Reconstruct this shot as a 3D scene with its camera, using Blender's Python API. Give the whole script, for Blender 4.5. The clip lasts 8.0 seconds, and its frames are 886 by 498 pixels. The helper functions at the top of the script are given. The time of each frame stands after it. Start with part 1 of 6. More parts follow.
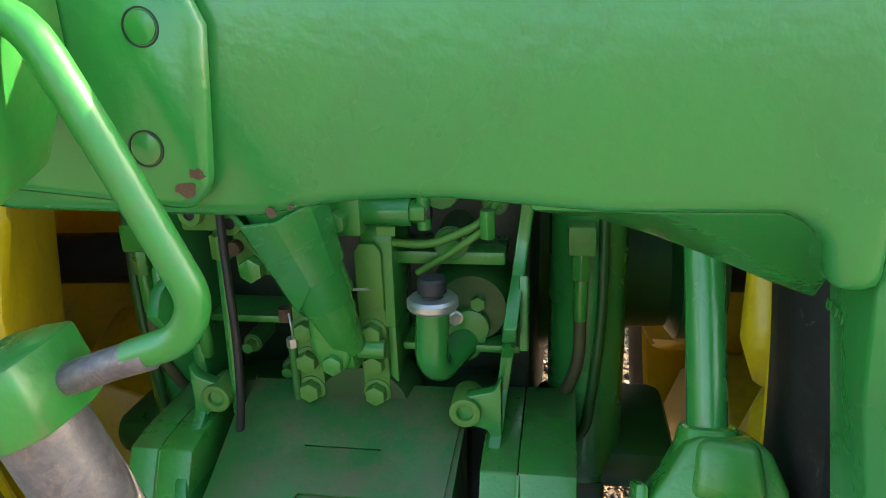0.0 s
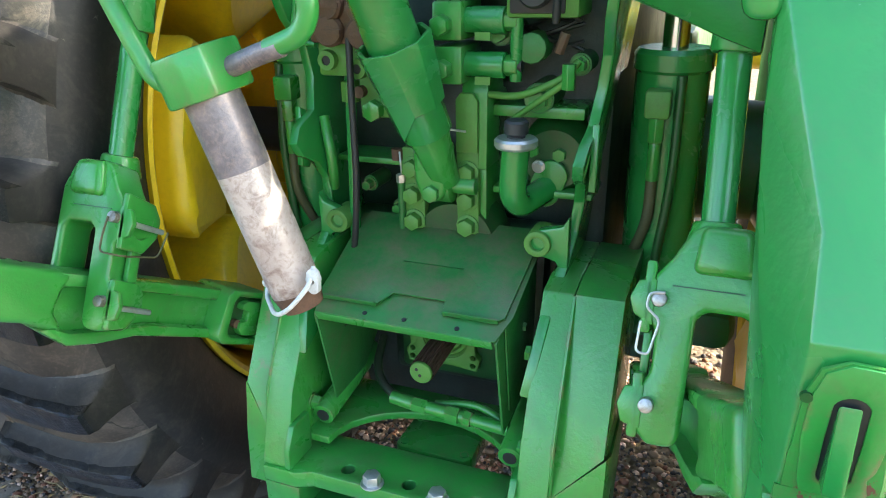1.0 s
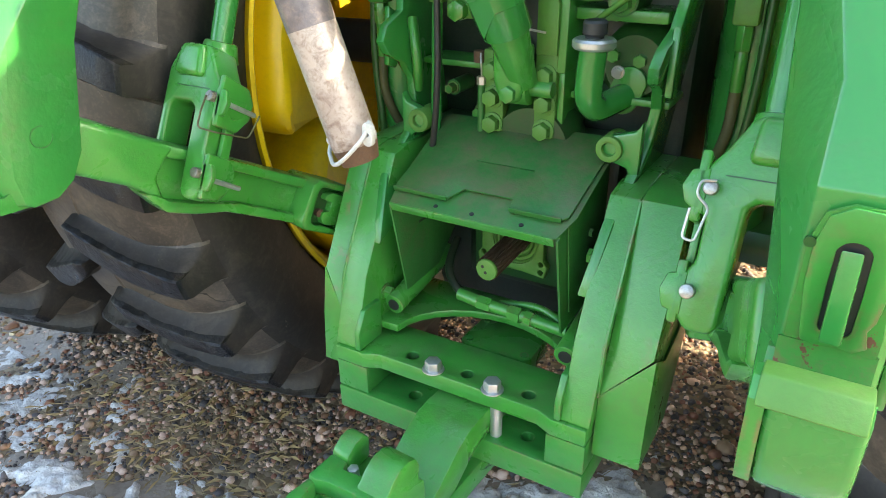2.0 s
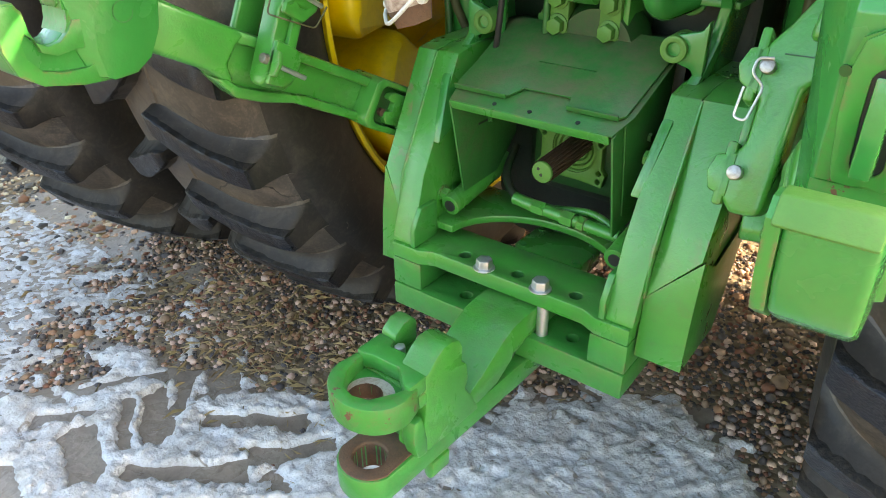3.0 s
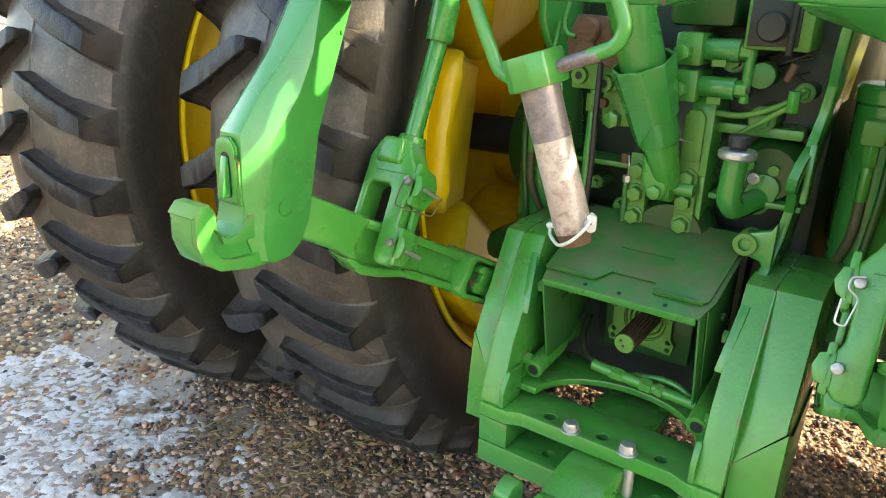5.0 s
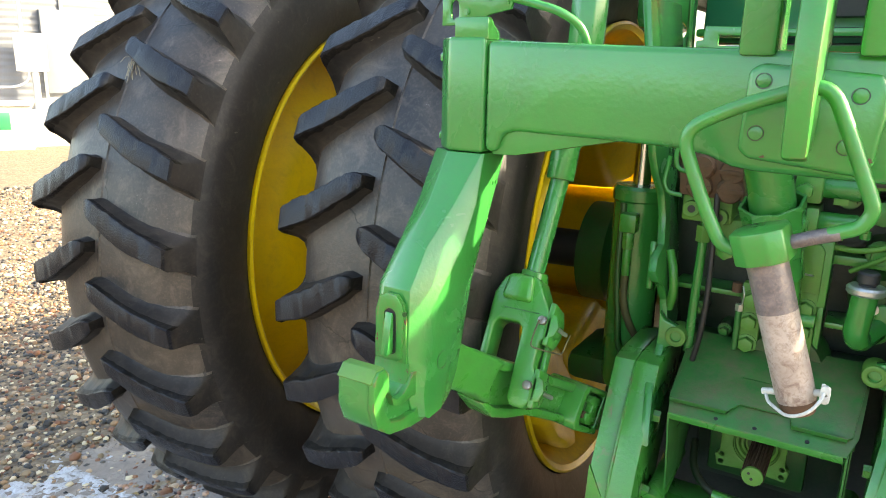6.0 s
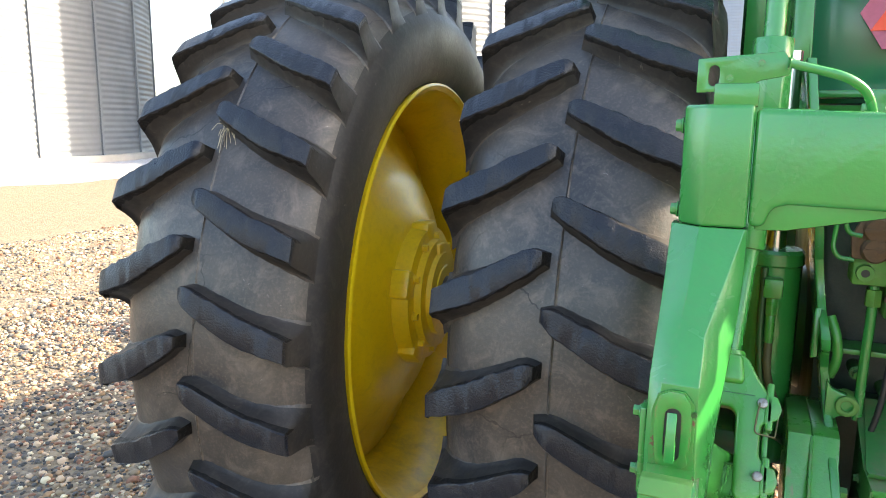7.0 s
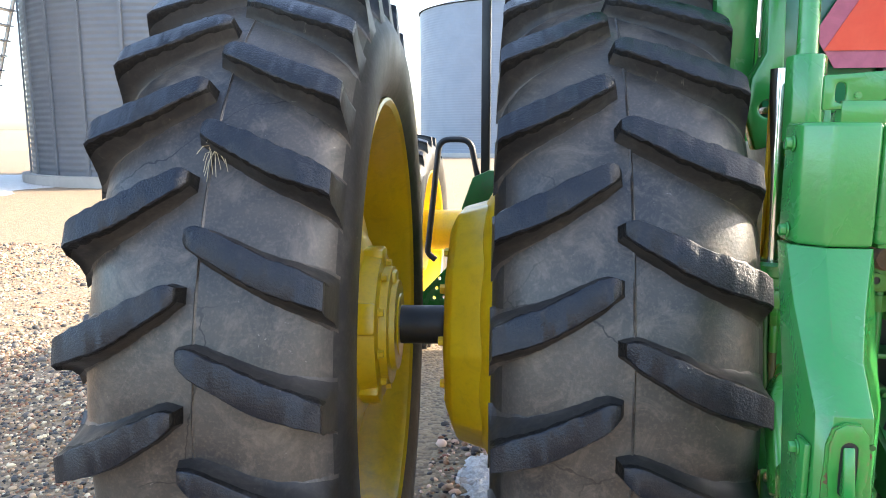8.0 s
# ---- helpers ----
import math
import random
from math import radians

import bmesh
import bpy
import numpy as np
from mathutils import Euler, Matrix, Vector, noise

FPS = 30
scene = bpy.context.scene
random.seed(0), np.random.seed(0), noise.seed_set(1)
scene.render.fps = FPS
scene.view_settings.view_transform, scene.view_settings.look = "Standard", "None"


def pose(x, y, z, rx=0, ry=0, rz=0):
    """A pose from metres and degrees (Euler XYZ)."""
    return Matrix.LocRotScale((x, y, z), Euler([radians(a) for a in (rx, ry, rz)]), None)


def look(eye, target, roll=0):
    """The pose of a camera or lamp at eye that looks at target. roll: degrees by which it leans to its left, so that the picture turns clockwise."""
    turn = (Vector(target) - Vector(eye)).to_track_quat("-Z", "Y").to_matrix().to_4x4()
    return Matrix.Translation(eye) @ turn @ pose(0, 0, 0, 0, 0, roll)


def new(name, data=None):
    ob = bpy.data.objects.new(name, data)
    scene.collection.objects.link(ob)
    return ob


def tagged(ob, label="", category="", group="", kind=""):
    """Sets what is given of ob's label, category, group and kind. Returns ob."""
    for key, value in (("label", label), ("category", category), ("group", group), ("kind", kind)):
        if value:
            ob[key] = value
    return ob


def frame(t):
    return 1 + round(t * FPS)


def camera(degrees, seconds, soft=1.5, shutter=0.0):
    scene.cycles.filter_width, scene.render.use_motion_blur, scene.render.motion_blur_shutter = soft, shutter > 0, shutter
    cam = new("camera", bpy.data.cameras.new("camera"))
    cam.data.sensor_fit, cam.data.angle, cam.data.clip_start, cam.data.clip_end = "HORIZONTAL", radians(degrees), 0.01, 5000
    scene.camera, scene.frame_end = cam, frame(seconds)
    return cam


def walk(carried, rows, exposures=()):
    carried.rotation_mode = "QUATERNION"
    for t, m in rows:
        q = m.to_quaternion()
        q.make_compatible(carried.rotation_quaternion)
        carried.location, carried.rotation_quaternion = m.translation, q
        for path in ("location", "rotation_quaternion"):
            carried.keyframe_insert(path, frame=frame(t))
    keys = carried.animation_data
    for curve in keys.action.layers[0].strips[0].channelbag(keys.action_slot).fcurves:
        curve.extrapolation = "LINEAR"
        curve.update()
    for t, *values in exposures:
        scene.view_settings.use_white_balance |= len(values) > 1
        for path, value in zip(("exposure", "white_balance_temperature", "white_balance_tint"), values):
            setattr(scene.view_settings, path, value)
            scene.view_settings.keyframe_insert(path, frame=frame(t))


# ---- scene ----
cam = camera(63.8, 8.0, soft=1.0)
PATH = [
    (0, (0.318, 0.194, 1.549), (-0.014, 2.058, 0.904), -2.3),
    (0.5, (0.381, 0.102, 1.495), (-0.167, 1.894, 0.795), -1.8),
    (1, (0.448, -0.006, 1.450), (-0.247, 1.710, 0.693), -1.3),
    (1.5, (0.479, -0.032, 1.413), (-0.342, 1.599, 0.597), -1.0),
    (2, (0.529, -0.048, 1.391), (-0.399, 1.485, 0.503), -0.9),
    (2.2, (0.549, -0.062, 1.377), (-0.410, 1.432, 0.456), -0.9),
    (3.3, (0.593, -0.092, 1.314), (-0.480, 1.254, 0.297), -0.8),
    (3.5, (0.594, -0.094, 1.314), (-0.487, 1.253, 0.306), -0.7),
    (4, (0.587, -0.103, 1.314), (-0.512, 1.280, 0.375), -0.2),
    (4.5, (0.530, -0.175, 1.373), (-0.579, 1.271, 0.551), 0.4),
    (4.7, (0.502, -0.225, 1.400), (-0.607, 1.251, 0.636), 0.7),
    (5.8, (0.256, -0.445, 1.572), (-0.783, 1.182, 1.049), 1.3),
    (6, (0.141, -0.453, 1.567), (-0.871, 1.200, 1.075), 1.2),
    (6.5, (-0.100, -0.463, 1.569), (-1.027, 1.260, 1.155), 0.9),
    (7, (-0.398, -0.570, 1.585), (-1.182, 1.236, 1.236), 0.6),
    (7.5, (-0.612, -0.628, 1.593), (-1.176, 1.264, 1.272), 0.3),
    (8, (-0.868, -0.536, 1.594), (-1.151, 1.420, 1.284), 0.0),
]
EXPOSURE = [(0.0, 2.30, 6900, 4), (0.5, 2.65, 5900, 4), (1.0, 2.82, 6300, 4), (1.5, 2.92, 6900, 5), (3.5, 2.86, 8200, 6), (4.5, 2.86, 8300, 7), (6.0, 2.68, 7600, 8), (7.0, 2.70, 7000, 9), (8.0, 2.72, 6500, 10)]
walk(cam, [(t, look(eye, target, roll)) for t, eye, target, roll in PATH], EXPOSURE)
import functools

# ---- light ----
world = bpy.data.worlds.new("sky")
scene.world = world
world.use_nodes = True
wn = world.node_tree
sky = wn.nodes.new("ShaderNodeTexSky")
sky.sky_type, sky.sun_disc = "NISHITA", False
SUN_AZ, SUN_EL = 64.0, 26.0  # degrees clockwise from straight ahead, degrees up
sky.sun_elevation, sky.sun_rotation = radians(SUN_EL), radians(SUN_AZ)
sky.dust_density, sky.air_density = 2.5, 1.0
wn.links.new(sky.outputs[0], wn.nodes["Background"].inputs[0])
wn.nodes["Background"].inputs[1].default_value = 0.15
sun = new("sun", bpy.data.lights.new("sun", "SUN"))
sun.data.energy, sun.data.angle, sun.data.color = 3.2, radians(0.5), (1.0, 0.88, 0.70)
sun_dir = Vector((math.sin(radians(SUN_AZ)) * math.cos(radians(SUN_EL)), math.cos(radians(SUN_AZ)) * math.cos(radians(SUN_EL)), math.sin(radians(SUN_EL))))
sun.matrix_world = look(sun_dir * 30, (0, 0, 0))

# ---- materials ----


def material(name, colour, rough=0.5, metal=0.0, dirt=None, dirt_amount=0.3, scale=8.0, grain=120.0, bump=0.15, tint=None, coat=0.0, chips=None, chip_level=0.72, spec=0.5):
    """A surface with large stains, fine grain, relief and, where given, chips down to another colour."""
    m = bpy.data.materials.new(name)
    m.use_nodes = True
    nt = m.node_tree
    n, l = nt.nodes, nt.links
    b = n["Principled BSDF"]
    b.inputs["Metallic"].default_value = metal
    b.inputs["Coat Weight"].default_value = coat
    b.inputs["Specular IOR Level"].default_value = spec
    b.inputs["Coat Roughness"].default_value = 0.25
    geo = n.new("ShaderNodeNewGeometry")

    def tex(s, detail=4.0, r=0.6, dist=0.0):
        t = n.new("ShaderNodeTexNoise")
        t.inputs["Scale"].default_value, t.inputs["Detail"].default_value = s, detail
        t.inputs["Roughness"].default_value, t.inputs["Distortion"].default_value = r, dist
        l.new(geo.outputs["Position"], t.inputs["Vector"])
        return t.outputs[0]

    def ramp(src, a, c):
        r = n.new("ShaderNodeMapRange")
        r.inputs[1].default_value, r.inputs[2].default_value = a, c
        l.new(src, r.inputs[0])
        return r.outputs[0]

    def mix(f, a, c):
        x = n.new("ShaderNodeMix")
        x.data_type = "RGBA"
        for sock, v in ((x.inputs[0], f), (x.inputs[6], a), (x.inputs[7], c)):
            if isinstance(v, (tuple, list)):
                sock.default_value = (*v, 1)
            elif isinstance(v, float):
                sock.default_value = v
            else:
                l.new(v, sock)
        return x.outputs[2]

    def mul(a, k):
        x = n.new("ShaderNodeMath")
        x.operation = "MULTIPLY"
        l.new(a, x.inputs[0])
        x.inputs[1].default_value = k
        return x.outputs[0]

    big, small = tex(scale, 5, 0.65, 0.6), tex(grain, 3)
    col = mix(ramp(big, 0.35, 0.7), tuple(colour), tuple(tint or [c * 0.8 for c in colour]))
    rgh = n.new("ShaderNodeMapRange")
    rgh.inputs[1].default_value, rgh.inputs[2].default_value = 0.3, 0.7
    rgh.inputs[3].default_value, rgh.inputs[4].default_value = max(0.02, rough - 0.08), min(1, rough + 0.12)
    l.new(big, rgh.inputs[0])
    l.new(rgh.outputs[0], b.inputs["Roughness"])
    if dirt:
        d = tex(scale * 3.1, 8, 0.72, 1.0)
        col = mix(mul(ramp(d, 0.5, 0.72), dirt_amount), col, tuple(dirt))
        col = mix(mul(ramp(small, 0.5, 0.8), dirt_amount * 0.6), col, tuple(dirt))
    if chips:
        c1 = tex(scale * 2.3, 9, 0.7, 0.3)
        col = mix(ramp(c1, chip_level, chip_level + 0.012), col, tuple(chips))
    l.new(col, b.inputs["Base Color"])
    bp = n.new("ShaderNodeBump")
    bp.inputs["Strength"].default_value, bp.inputs["Distance"].default_value = bump, 0.002
    l.new(small, bp.inputs["Height"])
    l.new(bp.outputs[0], b.inputs["Normal"])
    return m


GREEN = material("green_paint", (0.030, 0.245, 0.046), 0.22, scale=5, grain=70, bump=0.10, tint=(0.026, 0.205, 0.044), dirt=(0.09, 0.10, 0.05), dirt_amount=0.14, coat=0.5, chips=(0.13, 0.055, 0.03), chip_level=0.775)
GREEN_CAST = material("green_cast", (0.044, 0.275, 0.037), 0.28, scale=7, grain=260, bump=0.16, tint=(0.031, 0.222, 0.035), dirt=(0.10, 0.095, 0.05), dirt_amount=0.24, coat=0.35, chips=(0.16, 0.08, 0.05), chip_level=0.735)
# darkened green: shade of the recesses put into the colour, with grime on it
GREEN_SHADE_GRIME = material("green_shade_grime", (0.0126, 0.0945, 0.0168), 0.34, scale=6, grain=150, bump=0.2, tint=(0.0098, 0.0595, 0.0126), dirt=(0.06, 0.045, 0.03), dirt_amount=0.5)
GREEN_DUSTY = material("green_dusty", (0.026, 0.175, 0.034), 0.40, scale=6, grain=150, bump=0.25, tint=(0.020, 0.125, 0.027), dirt=(0.10, 0.075, 0.05), dirt_amount=0.45)
GREEN_LIGHT = material("green_light", (0.092, 0.256, 0.04), 0.5, scale=9, grain=200, bump=0.3, tint=(0.072, 0.2, 0.036), dirt=(0.12, 0.10, 0.05), dirt_amount=0.25, chips=(0.14, 0.09, 0.05), chip_level=0.78)
GREEN_WORN = material("green_worn", (0.034, 0.248, 0.040), 0.32, scale=9, grain=90, bump=0.15, tint=(0.026, 0.208, 0.036), dirt=(0.14, 0.11, 0.06), dirt_amount=0.28, coat=0.3, chips=(0.13, 0.055, 0.04), chip_level=0.715)
GREEN_RUSTING = material("green_rusting", (0.0384, 0.248, 0.0384), 0.42, scale=16, grain=110, bump=0.25, tint=(0.032, 0.2, 0.036), dirt=(0.16, 0.10, 0.06), dirt_amount=0.5, chips=(0.14, 0.05, 0.035), chip_level=0.60)
# near-black base holds the shade of the housing's gaps; dirt and dust over it
GREEN_DEEP_SHADE = material("deep_shade_casting", (0.003, 0.02, 0.006), 0.42, scale=7, grain=120, bump=0.4, tint=(0.004, 0.01, 0.0045), dirt=(0.036, 0.027, 0.02), dirt_amount=0.6)
GREEN_GLOSS = material("green_gloss", (0.017, 0.162, 0.0723), 0.14, scale=3, grain=60, bump=0.03, tint=(0.0187, 0.145, 0.068), coat=0.5)
YELLOW = material("yellow_paint", (0.80, 0.55, 0.012), 0.36, scale=4, grain=80, bump=0.1, tint=(0.72, 0.48, 0.010), dirt=(0.30, 0.18, 0.03), dirt_amount=0.26, coat=0.3, chips=(0.10, 0.07, 0.03), chip_level=0.77)
RUBBER = material("rubber", (0.024, 0.0225, 0.0235), 0.38, scale=4.5, grain=160, bump=0.35, tint=(0.074, 0.061, 0.050), dirt=(0.17, 0.135, 0.105), dirt_amount=0.55, spec=0.45)
# blue cast in the base colour stands for sky sheen on the lug tops
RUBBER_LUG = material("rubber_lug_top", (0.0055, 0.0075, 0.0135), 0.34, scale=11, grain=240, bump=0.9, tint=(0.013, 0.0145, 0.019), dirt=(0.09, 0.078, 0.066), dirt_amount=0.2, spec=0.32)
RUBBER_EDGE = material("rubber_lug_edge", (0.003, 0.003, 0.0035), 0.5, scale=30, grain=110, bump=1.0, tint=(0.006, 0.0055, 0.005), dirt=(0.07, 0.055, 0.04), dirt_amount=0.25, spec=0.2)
# shade of sidewalls and lug flanks put into the colour; sidewalls also cleaner
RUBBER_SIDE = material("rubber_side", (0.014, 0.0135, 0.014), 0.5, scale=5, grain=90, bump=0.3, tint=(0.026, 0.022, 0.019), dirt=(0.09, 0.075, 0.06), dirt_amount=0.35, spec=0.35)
# black for hoses and rails; also stands for shade in uncut holes
BLACK = material("black_rubber_hole_shade", (0.018, 0.018, 0.02), 0.45, scale=20, bump=0.1)
HOSE = material("old_hose", (0.09, 0.085, 0.03), 0.55, scale=25, bump=0.15, tint=(0.06, 0.06, 0.025))
STEEL = material("bare_steel", (0.48, 0.46, 0.44), 0.36, 0.8, scale=14, grain=300, bump=0.2, tint=(0.20, 0.18, 0.17), dirt=(0.13, 0.085, 0.055), dirt_amount=0.85)
RUST = material("rusty_steel", (0.10, 0.055, 0.032), 0.7, 0.2, scale=30, grain=300, bump=0.5, tint=(0.16, 0.085, 0.05), dirt=(0.045, 0.035, 0.03), dirt_amount=0.55)
CHROME = material("chrome", (0.75, 0.74, 0.72), 0.12, 1.0, scale=10, bump=0.02)
ZINC = material("zinc_plate", (0.62, 0.62, 0.62), 0.35, 0.8, scale=40, bump=0.05)
WHITE_PLASTIC = material("white_wire", (0.58, 0.58, 0.55), 0.4, scale=40, bump=0.05, tint=(0.42, 0.41, 0.37), dirt=(0.2, 0.17, 0.13), dirt_amount=0.4)
BIN_PALE = material("pale_blue_sheet", (0.24, 0.28, 0.34), 0.5, 0.1, scale=0.6, grain=30, bump=0.05, tint=(0.215, 0.255, 0.31), dirt=(0.24, 0.24, 0.24), dirt_amount=0.2)
BIN = material("galvanised_sheet", (0.150, 0.164, 0.184), 0.5, 0.15, scale=0.6, grain=30, bump=0.05, tint=(0.127, 0.141, 0.162), dirt=(0.155, 0.155, 0.155), dirt_amount=0.3)
CONCRETE = material("concrete", (0.45, 0.43, 0.40), 0.85, scale=1.0, grain=40, bump=0.2)
ICE = material("wet_ice", (0.27, 0.225, 0.185), 0.26, scale=9, grain=70, bump=0.6, tint=(0.19, 0.150, 0.12), dirt=(0.11, 0.08, 0.06), dirt_amount=0.7)
# stains, and for the shaft's top also its shade, in the colour
PIN_DARK = material("stained_shaded_pin_steel", (0.22, 0.19, 0.195), 0.38, 0.3, scale=26, grain=200, bump=0.3, tint=(0.10, 0.085, 0.09), dirt=(0.36, 0.27, 0.22), dirt_amount=0.65)
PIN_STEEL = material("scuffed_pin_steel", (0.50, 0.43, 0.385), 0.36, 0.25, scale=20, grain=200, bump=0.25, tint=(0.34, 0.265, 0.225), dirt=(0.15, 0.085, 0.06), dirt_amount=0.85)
SNOW = material("old_snow", (0.60, 0.60, 0.62), 0.5, scale=9, grain=170, bump=1.0, tint=(0.42, 0.39, 0.36), dirt=(0.19, 0.15, 0.12), dirt_amount=0.65, spec=0.4)
RED = material("red_reflector", (1.0, 0.085, 0.03), 0.4, scale=30, bump=0.05, tint=(0.95, 0.07, 0.025))
PINK = material("pink_reflector", (0.62, 0.13, 0.21), 0.45, scale=30, bump=0.05)
PLASTIC_DARK = material("dark_plastic", (0.03, 0.03, 0.035), 0.5, scale=30, bump=0.1)
STRAW_PALE = material("pale_straw", (0.55, 0.45, 0.28), 0.7, scale=20, bump=0.1)
STRAW = material("dry_grass", (0.30, 0.22, 0.10), 0.8, scale=20, bump=0.1, tint=(0.22, 0.16, 0.08))


def stone_material(name, k):
    m = material(name, (0.2, 0.17, 0.14), 0.75, scale=40, grain=400, bump=0.4)
    nt = m.node_tree
    n, l = nt.nodes, nt.links
    geo = n.new("ShaderNodeNewGeometry")
    r = n.new("ShaderNodeValToRGB")
    r.color_ramp.interpolation = "CONSTANT"
    cols = [(0.045, 0.042, 0.045), (0.30, 0.215, 0.145), (0.40, 0.235, 0.135), (0.125, 0.112, 0.108), (0.56, 0.43, 0.31), (0.26, 0.12, 0.075), (0.09, 0.086, 0.092), (0.64, 0.55, 0.46)]
    while len(r.color_ramp.elements) < len(cols):
        r.color_ramp.elements.new(0.5)
    for i, (e, c) in enumerate(zip(r.color_ramp.elements, cols)):
        e.position, e.color = i / len(cols), (c[0] * k[0], c[1] * k[1], c[2] * k[2], 1)
    l.new(geo.outputs["Random Per Island"], r.inputs[0])
    old = n["Principled BSDF"].inputs["Base Color"].links[0].from_socket
    x = n.new("ShaderNodeMix")
    x.data_type, x.blend_type = "RGBA", "OVERLAY"
    x.inputs[0].default_value = 0.35
    l.new(r.outputs[0], x.inputs[6])
    l.new(old, x.inputs[7])
    l.new(x.outputs[2], n["Principled BSDF"].inputs["Base Color"])
    return m


def dust_on_top(m, colour, amount):
    """Dust and dried mud that settled on upward faces, in patches."""
    n, l = m.node_tree.nodes, m.node_tree.links
    b = n["Principled BSDF"]
    geo = n.new("ShaderNodeNewGeometry")
    sep = n.new("ShaderNodeSeparateXYZ")
    l.new(geo.outputs["Normal"], sep.inputs[0])
    up = n.new("ShaderNodeMapRange")
    up.inputs[1].default_value, up.inputs[2].default_value = 0.55, 0.95
    l.new(sep.outputs[2], up.inputs[0])
    t = n.new("ShaderNodeTexNoise")
    t.inputs["Scale"].default_value, t.inputs["Detail"].default_value, t.inputs["Roughness"].default_value = 14.0, 7.0, 0.7
    l.new(geo.outputs["Position"], t.inputs["Vector"])
    pt = n.new("ShaderNodeMapRange")
    pt.inputs[1].default_value, pt.inputs[2].default_value, pt.inputs[4].default_value = 0.42, 0.66, amount
    l.new(t.outputs[0], pt.inputs[0])
    k = n.new("ShaderNodeMath")
    k.operation = "MULTIPLY"
    l.new(up.outputs[0], k.inputs[0])
    l.new(pt.outputs[0], k.inputs[1])
    x = n.new("ShaderNodeMix")
    x.data_type = "RGBA"
    l.new(k.outputs[0], x.inputs[0])
    l.new(b.inputs["Base Color"].links[0].from_socket, x.inputs[6])
    x.inputs[7].default_value = (*colour, 1)
    l.new(x.outputs[2], b.inputs["Base Color"])


def cracks(m, scale, width):
    """Fine dark cracks, in patches."""
    n, l = m.node_tree.nodes, m.node_tree.links
    b = n["Principled BSDF"]
    geo = n.new("ShaderNodeNewGeometry")
    v = n.new("ShaderNodeTexVoronoi")
    v.feature = "DISTANCE_TO_EDGE"
    v.inputs["Scale"].default_value = scale
    wob = n.new("ShaderNodeTexNoise")
    wob.inputs["Scale"].default_value, wob.inputs["Detail"].default_value = 9.0, 5.0
    l.new(geo.outputs["Position"], wob.inputs["Vector"])
    mx = n.new("ShaderNodeMix")
    mx.data_type = "VECTOR"
    mx.inputs[0].default_value = 0.12
    l.new(geo.outputs["Position"], mx.inputs[4])
    l.new(wob.outputs["Color"], mx.inputs[5])
    l.new(mx.outputs[1], v.inputs["Vector"])
    e = n.new("ShaderNodeMapRange")
    e.inputs[1].default_value, e.inputs[2].default_value, e.inputs[3].default_value, e.inputs[4].default_value = width * 0.4, width, 1.0, 0.0
    l.new(v.outputs[0], e.inputs[0])
    where = n.new("ShaderNodeMapRange")
    where.inputs[1].default_value, where.inputs[2].default_value = 0.48, 0.58
    w2 = n.new("ShaderNodeTexNoise")
    w2.inputs["Scale"].default_value = 3.3
    l.new(geo.outputs["Position"], w2.inputs["Vector"])
    l.new(w2.outputs[0], where.inputs[0])
    k = n.new("ShaderNodeMath")
    k.operation = "MULTIPLY"
    l.new(e.outputs[0], k.inputs[0])
    l.new(where.outputs[0], k.inputs[1])
    x = n.new("ShaderNodeMix")
    x.data_type = "RGBA"
    l.new(k.outputs[0], x.inputs[0])
    l.new(b.inputs["Base Color"].links[0].from_socket, x.inputs[6])
    x.inputs[7].default_value = (0.006, 0.006, 0.006, 1)
    l.new(x.outputs[2], b.inputs["Base Color"])


def speckle(m, colour, scale, level, amount):
    """Light specks and scuffs of dried mud."""
    n, l = m.node_tree.nodes, m.node_tree.links
    b = n["Principled BSDF"]
    geo = n.new("ShaderNodeNewGeometry")
    t = n.new("ShaderNodeTexNoise")
    t.inputs["Scale"].default_value, t.inputs["Detail"].default_value, t.inputs["Roughness"].default_value, t.inputs["Distortion"].default_value = scale, 9.0, 0.75, 1.5
    l.new(geo.outputs["Position"], t.inputs["Vector"])
    k = n.new("ShaderNodeMapRange")
    k.inputs[1].default_value, k.inputs[2].default_value, k.inputs[4].default_value = level, level + 0.06, amount
    l.new(t.outputs[0], k.inputs[0])
    x = n.new("ShaderNodeMix")
    x.data_type = "RGBA"
    l.new(k.outputs[0], x.inputs[0])
    l.new(b.inputs["Base Color"].links[0].from_socket, x.inputs[6])
    x.inputs[7].default_value = (*colour, 1)
    l.new(x.outputs[2], b.inputs["Base Color"])


def orange_peel(m, scale, strength):
    """The broad ripple of thick sprayed paint."""
    n, l = m.node_tree.nodes, m.node_tree.links
    b = n["Principled BSDF"]
    geo = n.new("ShaderNodeNewGeometry")
    t = n.new("ShaderNodeTexNoise")
    t.inputs["Scale"].default_value, t.inputs["Detail"].default_value = scale, 2.0
    l.new(geo.outputs["Position"], t.inputs["Vector"])
    bp = n.new("ShaderNodeBump")
    bp.inputs["Strength"].default_value, bp.inputs["Distance"].default_value = strength, 0.006
    l.new(t.outputs[0], bp.inputs["Height"])
    l.new(b.inputs["Normal"].links[0].from_socket, bp.inputs["Normal"])
    l.new(bp.outputs[0], b.inputs["Normal"])
    l.new(bp.outputs[0], b.inputs["Coat Normal"])


